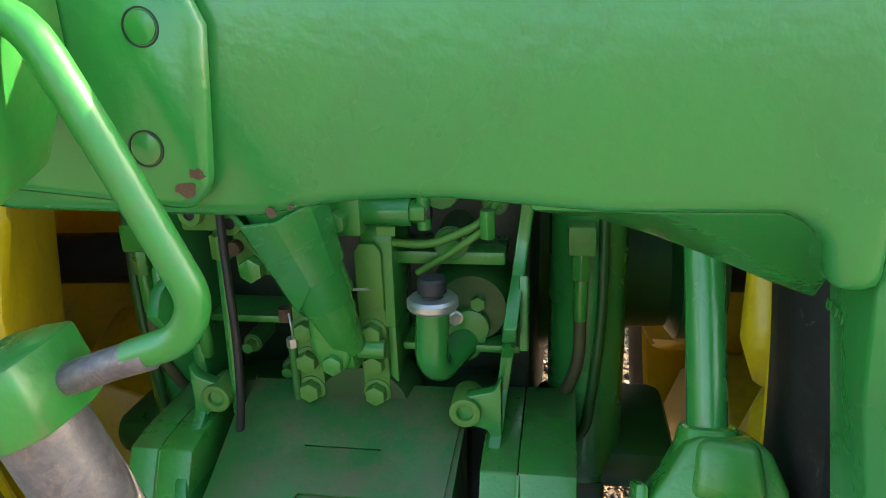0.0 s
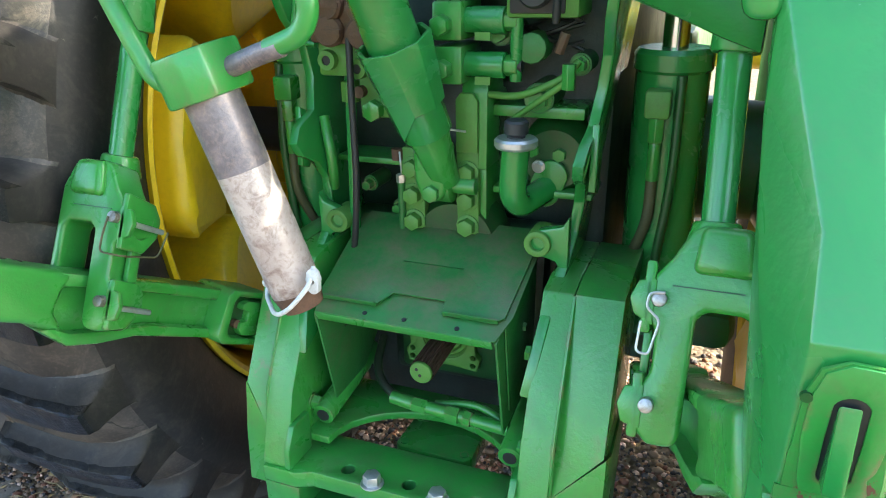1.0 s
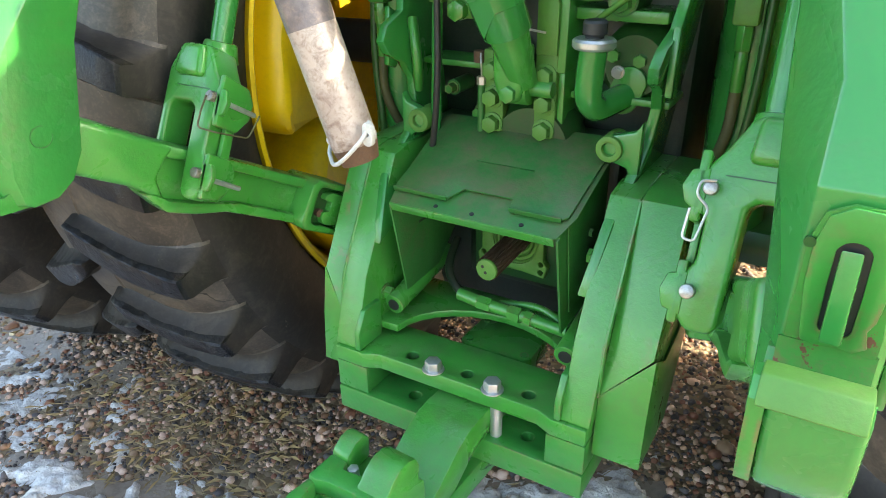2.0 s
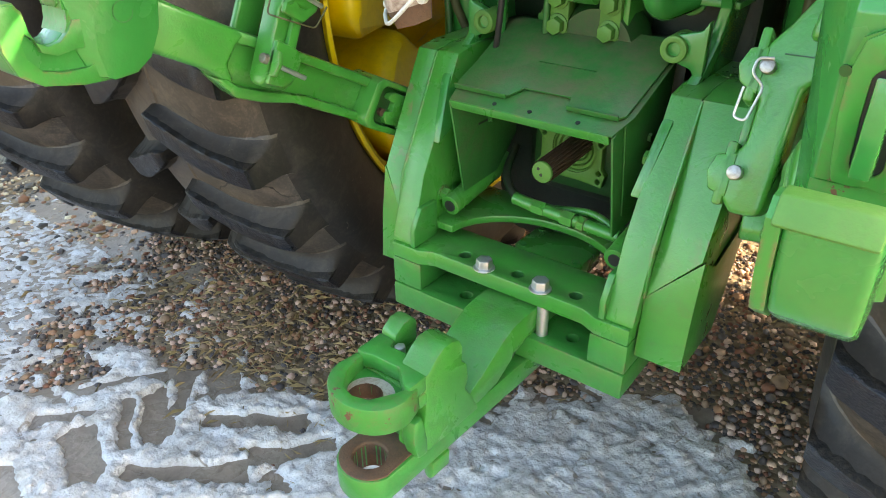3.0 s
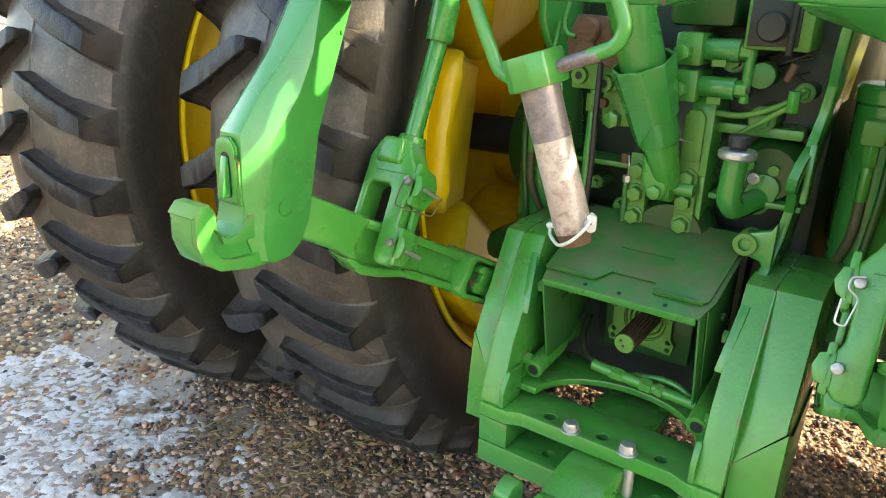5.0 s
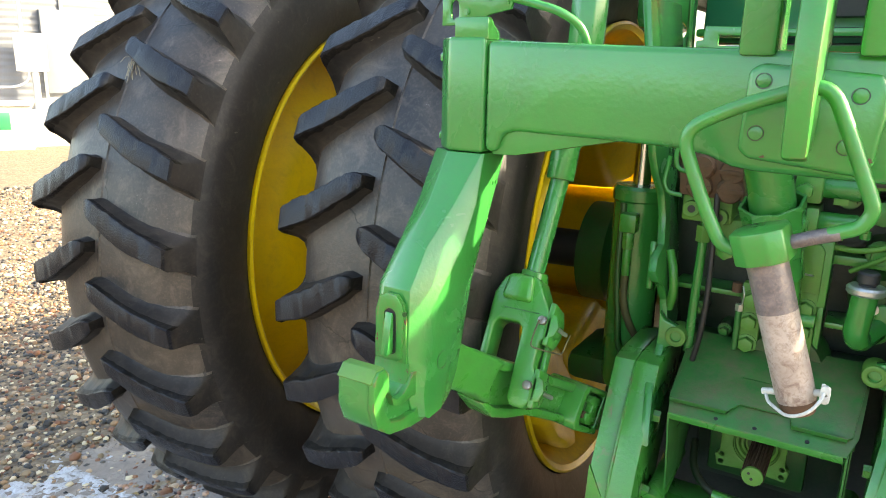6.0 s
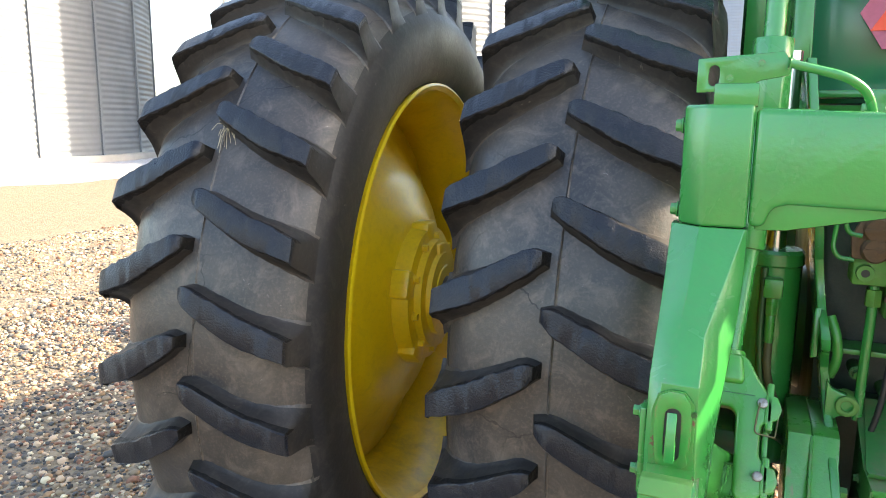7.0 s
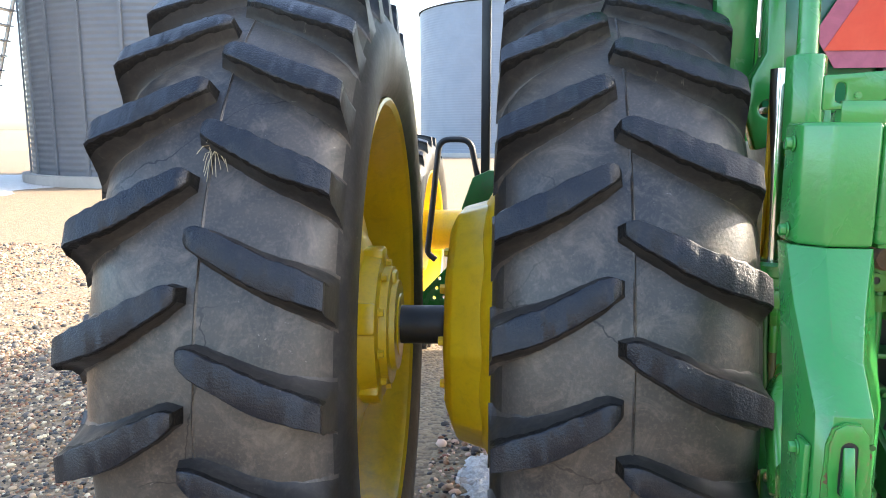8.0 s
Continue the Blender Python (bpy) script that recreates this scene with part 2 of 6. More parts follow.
def edge_wear(m, colour, radius, amount):
    """Paint rubbed thin along the edges, here and there down to rust."""
    n, l = m.node_tree.nodes, m.node_tree.links
    b = n["Principled BSDF"]
    geo = n.new("ShaderNodeNewGeometry")
    bv = n.new("ShaderNodeBevel")
    bv.samples = 4
    bv.inputs["Radius"].default_value = radius
    dot = n.new("ShaderNodeVectorMath")
    dot.operation = "DOT_PRODUCT"
    l.new(bv.outputs[0], dot.inputs[0])
    l.new(geo.outputs["True Normal"], dot.inputs[1])
    e = n.new("ShaderNodeMapRange")
    e.inputs[1].default_value, e.inputs[2].default_value, e.inputs[3].default_value, e.inputs[4].default_value = 0.90, 0.985, 1.0, 0.0
    l.new(dot.outputs["Value"], e.inputs[0])
    t = n.new("ShaderNodeTexNoise")
    t.inputs["Scale"].default_value, t.inputs["Detail"].default_value, t.inputs["Roughness"].default_value = 26.0, 7.0, 0.7
    l.new(geo.outputs["Position"], t.inputs["Vector"])
    w = n.new("ShaderNodeMapRange")
    w.inputs[1].default_value, w.inputs[2].default_value, w.inputs[4].default_value = 0.50, 0.60, amount
    l.new(t.outputs[0], w.inputs[0])
    k = n.new("ShaderNodeMath")
    k.operation = "MULTIPLY"
    l.new(e.outputs[0], k.inputs[0])
    l.new(w.outputs[0], k.inputs[1])
    x = n.new("ShaderNodeMix")
    x.data_type = "RGBA"
    l.new(k.outputs[0], x.inputs[0])
    l.new(b.inputs["Base Color"].links[0].from_socket, x.inputs[6])
    x.inputs[7].default_value = (*colour, 1)
    l.new(x.outputs[2], b.inputs["Base Color"])


dust_on_top(GREEN_DUSTY, (0.17, 0.11, 0.075), 0.7)
dust_on_top(GREEN_DEEP_SHADE, (0.07, 0.055, 0.042), 0.7)
dust_on_top(GREEN_CAST, (0.11, 0.09, 0.06), 0.35)
dust_on_top(GREEN, (0.10, 0.10, 0.07), 0.22)
dust_on_top(YELLOW, (0.18, 0.11, 0.04), 0.35)
cracks(RUBBER, 3.2, 0.006)
speckle(RUBBER, (0.40, 0.36, 0.31), 38.0, 0.655, 0.75)
speckle(RUBBER_SIDE, (0.22, 0.19, 0.155), 20.0, 0.64, 0.5)
speckle(RUBBER_LUG, (0.40, 0.35, 0.29), 34.0, 0.69, 0.5)
speckle(RUBBER_LUG, (0.055, 0.044, 0.036), 9.0, 0.62, 0.4)
speckle(SNOW, (0.20, 0.15, 0.11), 10.0, 0.575, 0.8)
orange_peel(SNOW, 70.0, 0.9)
orange_peel(GREEN, 120.0, 0.07)
orange_peel(GREEN_CAST, 110.0, 0.05)
orange_peel(GREEN_WORN, 120.0, 0.08)
edge_wear(GREEN_WORN, (0.19, 0.10, 0.06), 0.006, 0.8)
edge_wear(GREEN_CAST, (0.20, 0.15, 0.08), 0.006, 0.8)
edge_wear(GREEN, (0.16, 0.12, 0.07), 0.005, 0.5)
speckle(GREEN_CAST, (0.20, 0.20, 0.12), 30.0, 0.70, 0.5)
speckle(GREEN, (0.20, 0.20, 0.12), 26.0, 0.72, 0.4)
PEBBLE = stone_material("pebbles", (1.02, 0.93, 0.92))
PEBBLE_TAN = stone_material("tan_pebbles", (1.06, 1.10, 1.02))
GRAVEL = material("gravel_bed", (0.20, 0.15, 0.11), 0.9, scale=3, grain=60, bump=1.0, tint=(0.23, 0.165, 0.11), dirt=(0.09, 0.065, 0.05), dirt_amount=0.5)


def gravel_cells(m):
    """Small stones in the far gravel, cell by cell."""
    n, l = m.node_tree.nodes, m.node_tree.links
    b = n["Principled BSDF"]
    geo = n.new("ShaderNodeNewGeometry")
    v = n.new("ShaderNodeTexVoronoi")
    v.inputs["Scale"].default_value = 42.0
    l.new(geo.outputs["Position"], v.inputs["Vector"])
    hue = n.new("ShaderNodeValToRGB")
    for i, c in enumerate(((0.075, 0.055, 0.034), (0.22, 0.155, 0.086), (0.145, 0.10, 0.058), (0.28, 0.215, 0.13))):
        e = hue.color_ramp.elements[i] if i < 2 else hue.color_ramp.elements.new(0.5)
        e.color = (*c, 1)
    for i, e in enumerate(hue.color_ramp.elements):
        e.position = i / 3
    sep = n.new("ShaderNodeSeparateColor")
    l.new(v.outputs["Color"], sep.inputs[0])
    l.new(sep.outputs[0], hue.inputs[0])
    x = n.new("ShaderNodeMix")
    x.data_type = "RGBA"
    x.inputs[0].default_value = 0.65
    l.new(b.inputs["Base Color"].links[0].from_socket, x.inputs[6])
    l.new(hue.outputs[0], x.inputs[7])
    l.new(x.outputs[2], b.inputs["Base Color"])
    bp = n.new("ShaderNodeBump")
    bp.invert = True
    bp.inputs["Strength"].default_value, bp.inputs["Distance"].default_value = 0.8, 0.012
    l.new(v.outputs["Distance"], bp.inputs["Height"])
    l.new(b.inputs["Normal"].links[0].from_socket, bp.inputs["Normal"])
    l.new(bp.outputs[0], b.inputs["Normal"])


gravel_cells(GRAVEL)

# ---- mesh helpers ----


def part(name, bm, mat, parent=None, label="", bevel=0.0, angle=32, segs=2):
    """Links a bmesh as one mesh object under parent."""
    if bevel:
        bm.normal_update()
        es = [e for e in bm.edges if len(e.link_faces) == 2 and e.calc_face_angle(0) > radians(angle)]
        bmesh.ops.bevel(bm, geom=es, offset=bevel, segments=segs, profile=0.5, affect="EDGES", clamp_overlap=True)
    bmesh.ops.recalc_face_normals(bm, faces=bm.faces)
    me = bpy.data.meshes.new(name)
    bm.to_mesh(me)
    bm.free()
    me.materials.append(mat)
    me.polygons.foreach_set("use_smooth", [True] * len(me.polygons))
    me.set_sharp_from_angle(angle=radians(angle))
    ob = new(name, me)
    ob.parent = parent
    if label:
        tagged(ob, label)
    return ob


def thing(name, label, category, at=(0, 0, 0), kind="", group=""):
    ob = new(name)
    ob.empty_display_size = 0.1
    ob.location = at
    return tagged(ob, label, category, group, kind)


def moved(bm, m):
    bmesh.ops.transform(bm, matrix=m, verts=bm.verts)
    return bm


def box(a, b, bm=None):
    """A box from corner to corner."""
    bm = bm or bmesh.new()
    lo, hi = Vector(a), Vector(b)
    bmesh.ops.create_cube(bm, size=1, matrix=Matrix.Translation((lo + hi) / 2) @ Matrix.Diagonal((*(hi - lo), 1)))
    return bm


def hole(cx, cy, r, n=20, stretch=0.0, turn=0.0):
    """The outline of a round hole, or of a slot, in a plate."""
    out = []
    for i in range(n):
        a = 2 * math.pi * i / n
        x, y = r * math.cos(a), r * math.sin(a)
        y += stretch * (1 if y > 1e-9 else -1 if y < -1e-9 else 0)
        out.append((cx + x * math.cos(turn) - y * math.sin(turn), cy + x * math.sin(turn) + y * math.cos(turn)))
    return out


def prism(axis, pts, lo, hi, holes=(), bm=None):
    """A plate with outline pts, extruded along an axis from lo to hi, with holes through it."""
    bm = bm or bmesh.new()

    def at(p, h):
        return {"x": (h, p[0], p[1]), "y": (p[0], h, p[1]), "z": (p[0], p[1], h)}[axis]
    edges = []
    for loop in (pts, *holes):
        vs = [bm.verts.new(at(p, lo)) for p in loop]
        edges += [bm.edges.new((vs[i], vs[(i + 1) % len(vs)])) for i in range(len(vs))]
    if holes:
        r = bmesh.ops.triangle_fill(bm, edges=edges, use_beauty=True, use_dissolve=False)
        fs = [g for g in r["geom"] if isinstance(g, bmesh.types.BMFace)]
    else:
        fs = [bm.faces.new([e.verts[0] for e in edges])]
    r = bmesh.ops.extrude_face_region(bm, geom=fs)
    d = Vector(at((0, 0), hi - lo))
    bmesh.ops.translate(bm, vec=d, verts=[g for g in r["geom"] if isinstance(g, bmesh.types.BMVert)])
    bmesh.ops.recalc_face_normals(bm, faces=bm.faces)
    return bm


def rod(a, b, r, r2=None, n=20, bm=None):
    """A round bar from a to b."""
    bm = bm or bmesh.new()
    a, b = Vector(a), Vector(b)
    m = Matrix.Translation((a + b) / 2) @ (b - a).to_track_quat("Z", "Y").to_matrix().to_4x4()
    bmesh.ops.create_cone(bm, cap_ends=True, segments=n, radius1=r, radius2=r if r2 is None else r2, depth=(b - a).length, matrix=m)
    return bm


def pipe(pts, r, n=12, bm=None, bend=0.0, caps=True):
    """A tube along a line of points; bend rounds its corners."""
    bm = bm or bmesh.new()
    pts = [Vector(p) for p in pts]
    line = [pts[0]]
    for i in range(1, len(pts) - 1):
        p, q, s = pts[i - 1], pts[i], pts[i + 1]
        k = min(bend, (p - q).length * 0.48, (s - q).length * 0.48)
        if k <= 0:
            line.append(q)
            continue
        u, w = q + (p - q).normalized() * k, q + (s - q).normalized() * k
        for j in range(7):
            f = j / 6
            line.append(u * (1 - f) ** 2 + q * 2 * f * (1 - f) + w * f * f)
    line.append(pts[-1])
    rings, side = [], None
    for i, p in enumerate(line):
        d = (line[min(i + 1, len(line) - 1)] - line[max(i - 1, 0)]).normalized()
        if side is None:
            side = d.orthogonal().normalized()
        side = (side - d * side.dot(d)).normalized()
        up = d.cross(side)
        rings.append([bm.verts.new(p + r * (side * math.cos(2 * math.pi * k / n) + up * math.sin(2 * math.pi * k / n))) for k in range(n)])
    for u, w in zip(rings, rings[1:]):
        for k in range(n):
            bm.faces.new((u[k], u[(k + 1) % n], w[(k + 1) % n], w[k]))
    if caps:
        bm.faces.new(rings[0])
        bm.faces.new(rings[-1])
    return bm


def lathe(profile, n=64, bm=None, closed=False):
    """Turns a profile of (x, radius) round the x axis."""
    bm = bm or bmesh.new()
    rings = [[bm.verts.new((x, r * math.cos(2 * math.pi * k / n), r * math.sin(2 * math.pi * k / n))) for k in range(n)] for x, r in profile]
    pairs = list(zip(rings, rings[1:])) + ([(rings[-1], rings[0])] if closed else [])
    for u, w in pairs:
        for k in range(n):
            bm.faces.new((u[k], u[(k + 1) % n], w[(k + 1) % n], w[k]))
    return bm


def hexhead(p, d, r, h, bm=None):
    """A six-sided bolt head on a washer."""
    p, d = Vector(p), Vector(d).normalized()
    bm = rod(p, p + d * 0.003, r * 1.25, n=16, bm=bm)
    return rod(p + d * 0.003, p + d * h, r, r * 0.93, n=6, bm=bm)


XC = 0.02  # the tractor's middle plane

# ---- ground ----


def ground_height(x, y):
    rise = 0.028 * min(1.0, max(0.0, (y - 0.9) / 0.6))
    v = Vector((x, y, 0))
    return rise + 0.010 * noise.noise(v * 1.7) + 0.006 * noise.noise(v * 6.0)


SNOW_EDGE = ((-4, 0.2), (-1.3, 0.35), (-1.08, 0.70), (-0.6, 0.86), (-0.25, 1.08), (0.0, 1.36), (0.3, 1.42), (0.55, 1.25), (0.9, 1.0), (3, 0.6))


def snow_cover(x, y):
    """How surely snow or ice covers a place, before it was driven over."""
    v = Vector((x, y, 0))
    edge = 0.45 * noise.noise(v * 1.9 + Vector((3, 1, 0))) + 0.42 * noise.noise(v * 5.3) + 0.34 * noise.noise(v * 13.0) + 0.2 * noise.noise(v * 31.0)
    lim = next(b + (d - b) * (x - a) / (c - a) for (a, b), (c, d) in zip(SNOW_EDGE, SNOW_EDGE[1:]) if x <= c)
    k = min(0.8, (lim - y) / 0.20)
    ice = 0.75 - abs(x + 2.1 + 0.5 * (y - 0.9)) / 1.0 if y < 2.6 else -1
    gap = 0.7 - math.hypot((x + 1.12) / 0.2, (y - 2.5) / 0.8)
    # the patch thins out towards its ragged rim
    rim = 6 * max(0.0, 0.24 - y) + 4 * max(0.0, x - 1.0) + 2.5 * max(0.0, -2.35 - x) + (1.6 * max(0.0, y - 1.0) if x < -1.25 else 0.0)
    return max(k, ice, gap) + edge - rim


# lug prints in the snow: both ends and half the width
PRINTS = [(-0.984, 0.741, -0.847, 0.618, 0.016), (-0.945, 0.809, -0.776, 0.717, 0.028), (-0.990, 0.548, -0.826, 0.437, 0.014), (-0.951, 0.601, -0.781, 0.510, 0.030), (-0.975, 0.396, -0.807, 0.332, 0.034), (-0.758, 0.615, -0.536, 0.769, 0.024), (-0.555, 0.604, -0.408, 0.765, 0.024), (-0.764, 0.389, -0.526, 0.567, 0.026), (-1.125, 0.476, -0.987, 0.665, 0.014), (-1.108, 0.351, -1.016, 0.464, 0.012), (-0.56, 0.38, -0.36, 0.54, 0.026), (-0.80, 0.18, -0.56, 0.33, 0.026), (-1.02, 0.22, -0.86, 0.15, 0.03)]


def snow_depth(x, y):
    """How deep the trodden snow lies; below zero it is pressed to ice or gone."""
    v = Vector((x, y, 0))
    k = snow_cover(x, y) - 0.10
    pits = noise.noise(v * 9.0 + Vector((7, 7, 0))) + 0.6 * noise.noise(v * 21.0)
    if y < 0.95 and x < -0.15:
        # lug prints, pressed flat
        wob = 0.018 * noise.noise(v * 9.0 + Vector((1, 5, 0))) + 0.010 * noise.noise(v * 31.0)
        wob2 = 0.018 * noise.noise(v * 9.0 + Vector((8, 2, 3))) + 0.010 * noise.noise(v * 31.0 + Vector((5, 0, 0)))
        k += 0.55 * pits + 0.35 * noise.noise(v * 34.0)
        for ax, ay, bx, by, wide in PRINTS:
            dx, dy = bx - ax, by - ay
            ln = math.hypot(dx, dy)
            px, py = x + wob - ax, y + wob2 - ay
            f, side = (px * dx + py * dy) / ln, abs(px * dy - py * dx) / ln
            inside = min(f, ln - f, wide - side)
            if inside > -0.012:
                k -= min(2.2, 70 * (inside + 0.012))
    elif x < -1.3:
        k += 0.9 * pits - 1.25
    else:
        k += 0.45 * pits + 0.25 * noise.noise(v * 34.0)
    return k


def sheet(name, x0, x1, y0, y1, step, mat, fn):
    nx, ny = int((x1 - x0) / step) + 1, int((y1 - y0) / step) + 1
    verts = [(x0 + i * step, y0 + j * step, fn(x0 + i * step, y0 + j * step)) for j in range(ny) for i in range(nx)]
    faces = [(j * nx + i, j * nx + i + 1, (j + 1) * nx + i + 1, (j + 1) * nx + i) for j in range(ny - 1) for i in range(nx - 1)]
    me = bpy.data.meshes.new(name)
    me.from_pydata(verts, [], faces)
    me.materials.append(mat)
    me.polygons.foreach_set("use_smooth", [True] * len(me.polygons))
    return new(name, me)


STONES = (((-2.2, 1.5, 0.3, 2.3, 42000, 0.0064), (-1.4, 1.6, 2.3, 5.0, 8000, 0.011)), ((-5.5, -1.9, 0.2, 4.5, 30000, 0.0092), (-9, -4.5, 1.0, 9.0, 14000, 0.012)))


def scatter_stones(near, rng, ico, tri):
    """Loose stones: those under the tractor, or those of the open yard."""
    vs, fs, k = [], [], 0
    for x0, x1, y0, y1, count, size in STONES[0 if near else 1]:
        xs, ys = rng.uniform(x0, x1, count), rng.uniform(y0, y1, count)
        ss = size * rng.lognormal(0, 0.36, count)
        for x, y, s in zip(xs, ys, ss):
            depth = snow_cover(x, y) if x > -3.3 and y < 3.2 else -1
            if depth > 0.22 and rng.random() < (0.96 if x > -1.25 else 0.55):
                continue
            q = ico * (s * rng.uniform(0.65, 1.35, 3)) * rng.uniform(0.86, 1.12, (12, 1))
            a = rng.uniform(0, 6.3)
            c, w = math.cos(a), math.sin(a)
            q = np.c_[q[:, 0] * c - q[:, 1] * w, q[:, 0] * w + q[:, 1] * c, q[:, 2] * 0.72]
            vs.append(q + (x, y, ground_height(x, y) + s * 0.25))
            fs.append(tri + k)
            k += 12
    me = bpy.data.meshes.new("pebbles")
    me.from_pydata(np.concatenate(vs), [], np.concatenate(fs).tolist())
    me.materials.append(PEBBLE if near else PEBBLE_TAN)
    me.polygons.foreach_set("use_smooth", [True] * len(me.polygons))
    tagged(new("pebbles", me), "loose rounded gravel stones in browns and greys" if near else "dry tan gravel stones of the open yard", "gravel", kind="stuff")


def build_ground():
    bm = bmesh.new()
    edges = [-3000, -600, -150, -60, -25, -12, -7] + [-5 + 0.25 * i for i in range(41)] + [7, 12, 25, 60, 150, 600, 3000]
    grid = [[bm.verts.new((x, y + 1, ground_height(x, y + 1) if abs(x) < 8 and abs(y) < 8 else 0.028)) for x in edges] for y in edges]
    for a, b in zip(grid, grid[1:]):
        for i in range(len(edges) - 1):
            bm.faces.new((a[i], a[i + 1], b[i + 1], b[i]))
    tagged(part("ground", bm, GRAVEL), "brown gravel yard with bare earth showing", "ground", kind="structure")
    # snow
    step = 0.0095
    deep = functools.lru_cache(None)(snow_depth)

    def top(x, y):
        k = deep(x, y)
        h = ground_height(x, y)
        v = Vector((x, y, 0))
        return h + max(-0.03, min(0.024 if x > -1.3 else 0.010, 0.050 * k)) + (0.007 * noise.noise(v * 17.0) + 0.010 * noise.noise(v * 45.0) - 0.010 * abs(noise.noise(v * 70.0)) + 0.006 * noise.noise(v * 120.0)) * (1 if k > -0.2 else 0)
    snow = sheet("snow", -3.3, 1.5, 0.05, 3.2, step, SNOW, top)
    bm = bmesh.new()
    bm.from_mesh(snow.data)
    kill = [f for f in bm.faces if all(snow_depth(v.co.x, v.co.y) < -0.1 for v in f.verts)]
    bmesh.ops.delete(bm, geom=kill, context="FACES")
    bm.to_mesh(snow.data)
    bm.free()
    tagged(snow, "thin patches of dirty, lug-printed melting snow on gravel", "snow", kind="stuff")
    ice = sheet("ice", -3.3, 1.5, 0.05, 3.2, 0.02, ICE, lambda x, y: ground_height(x, y) + max(-0.03, min(0.007, 0.02 * (snow_cover(x, y) - 0.15))) + 0.0025 * noise.noise(Vector((x, y, 0)) * 40))
    tagged(ice, "grey-brown wet ice pressed into tyre prints", "ice", kind="stuff")
    # pebbles
    rng = np.random.default_rng(3)
    t = (1 + 5 ** 0.5) / 2
    ico = np.array([(-1, t, 0), (1, t, 0), (-1, -t, 0), (1, -t, 0), (0, -1, t), (0, 1, t), (0, -1, -t), (0, 1, -t), (t, 0, -1), (t, 0, 1), (-t, 0, -1), (-t, 0, 1)]) / (1 + t * t) ** 0.5
    tri = np.array([(0, 11, 5), (0, 5, 1), (0, 1, 7), (0, 7, 10), (0, 10, 11), (1, 5, 9), (5, 11, 4), (11, 10, 2), (10, 7, 6), (7, 1, 8), (3, 9, 4), (3, 4, 2), (3, 2, 6), (3, 6, 8), (3, 8, 9), (4, 9, 5), (2, 4, 11), (6, 2, 10), (8, 6, 7), (9, 8, 1)])
    for near in (True, False):
        scatter_stones(near, rng, ico, tri)
    # dry grass lying in the gravel
    vs, fs = [], []
    for k in range(1500):
        x, y = rng.normal(-0.80, 0.40), rng.normal(0.95, 0.16)
        if k % 4 == 0:
            x, y = rng.uniform(-2.2, 1.2), rng.uniform(0.5, 2.0)
        a, ln, w = rng.uniform(0, 6.3), rng.uniform(0.02, 0.06), 0.0007
        z = ground_height(x, y) + 0.006
        d = np.array((math.cos(a), math.sin(a)))
        i = len(vs)
        vs += [(x - d[1] * w, y + d[0] * w, z), (x + d[1] * w, y - d[0] * w, z), (x + d[0] * ln * 0.6, y + d[1] * ln * 0.6, z + rng.uniform(0, 0.018)), (x + d[0] * ln, y + d[1] * ln, z + rng.uniform(-0.004, 0.02))]
        fs += [(i, i + 1, i + 2), (i + 1, i + 3, i + 2)]
    me = bpy.data.meshes.new("dry_grass")
    me.from_pydata(vs, [], fs)
    me.materials.append(STRAW)
    tagged(new("dry_grass", me), "short dead grass blades among the stones", "grass", kind="stuff")


# ---- wheels ----


TREAD = ((0.0, 0.956), (0.06, 0.955), (0.10, 0.952), (0.145, 0.943), (0.180, 0.929), (0.206, 0.910), (0.226, 0.886), (0.240, 0.860), (0.246, 0.846), (0.250, 0.815), (0.248, 0.78))


def carcass(x):
    """Tread radius between the lugs at a distance from the middle."""
    return float(np.interp(abs(x), [a for a, b in TREAD], [b for a, b in TREAD]))


def tyre_mesh():
    side = [(0.185, 0.655), (0.215, 0.675), (0.242, 0.73)]
    tread = list(reversed(TREAD[1:])) + [(0.003, 0.958), (0.0, 0.961)]
    prof = side + tread + [(-x, r) for x, r in reversed(tread[:-1])] + [(-x, r) for x, r in reversed(side)]
    return lathe(prof, 180)


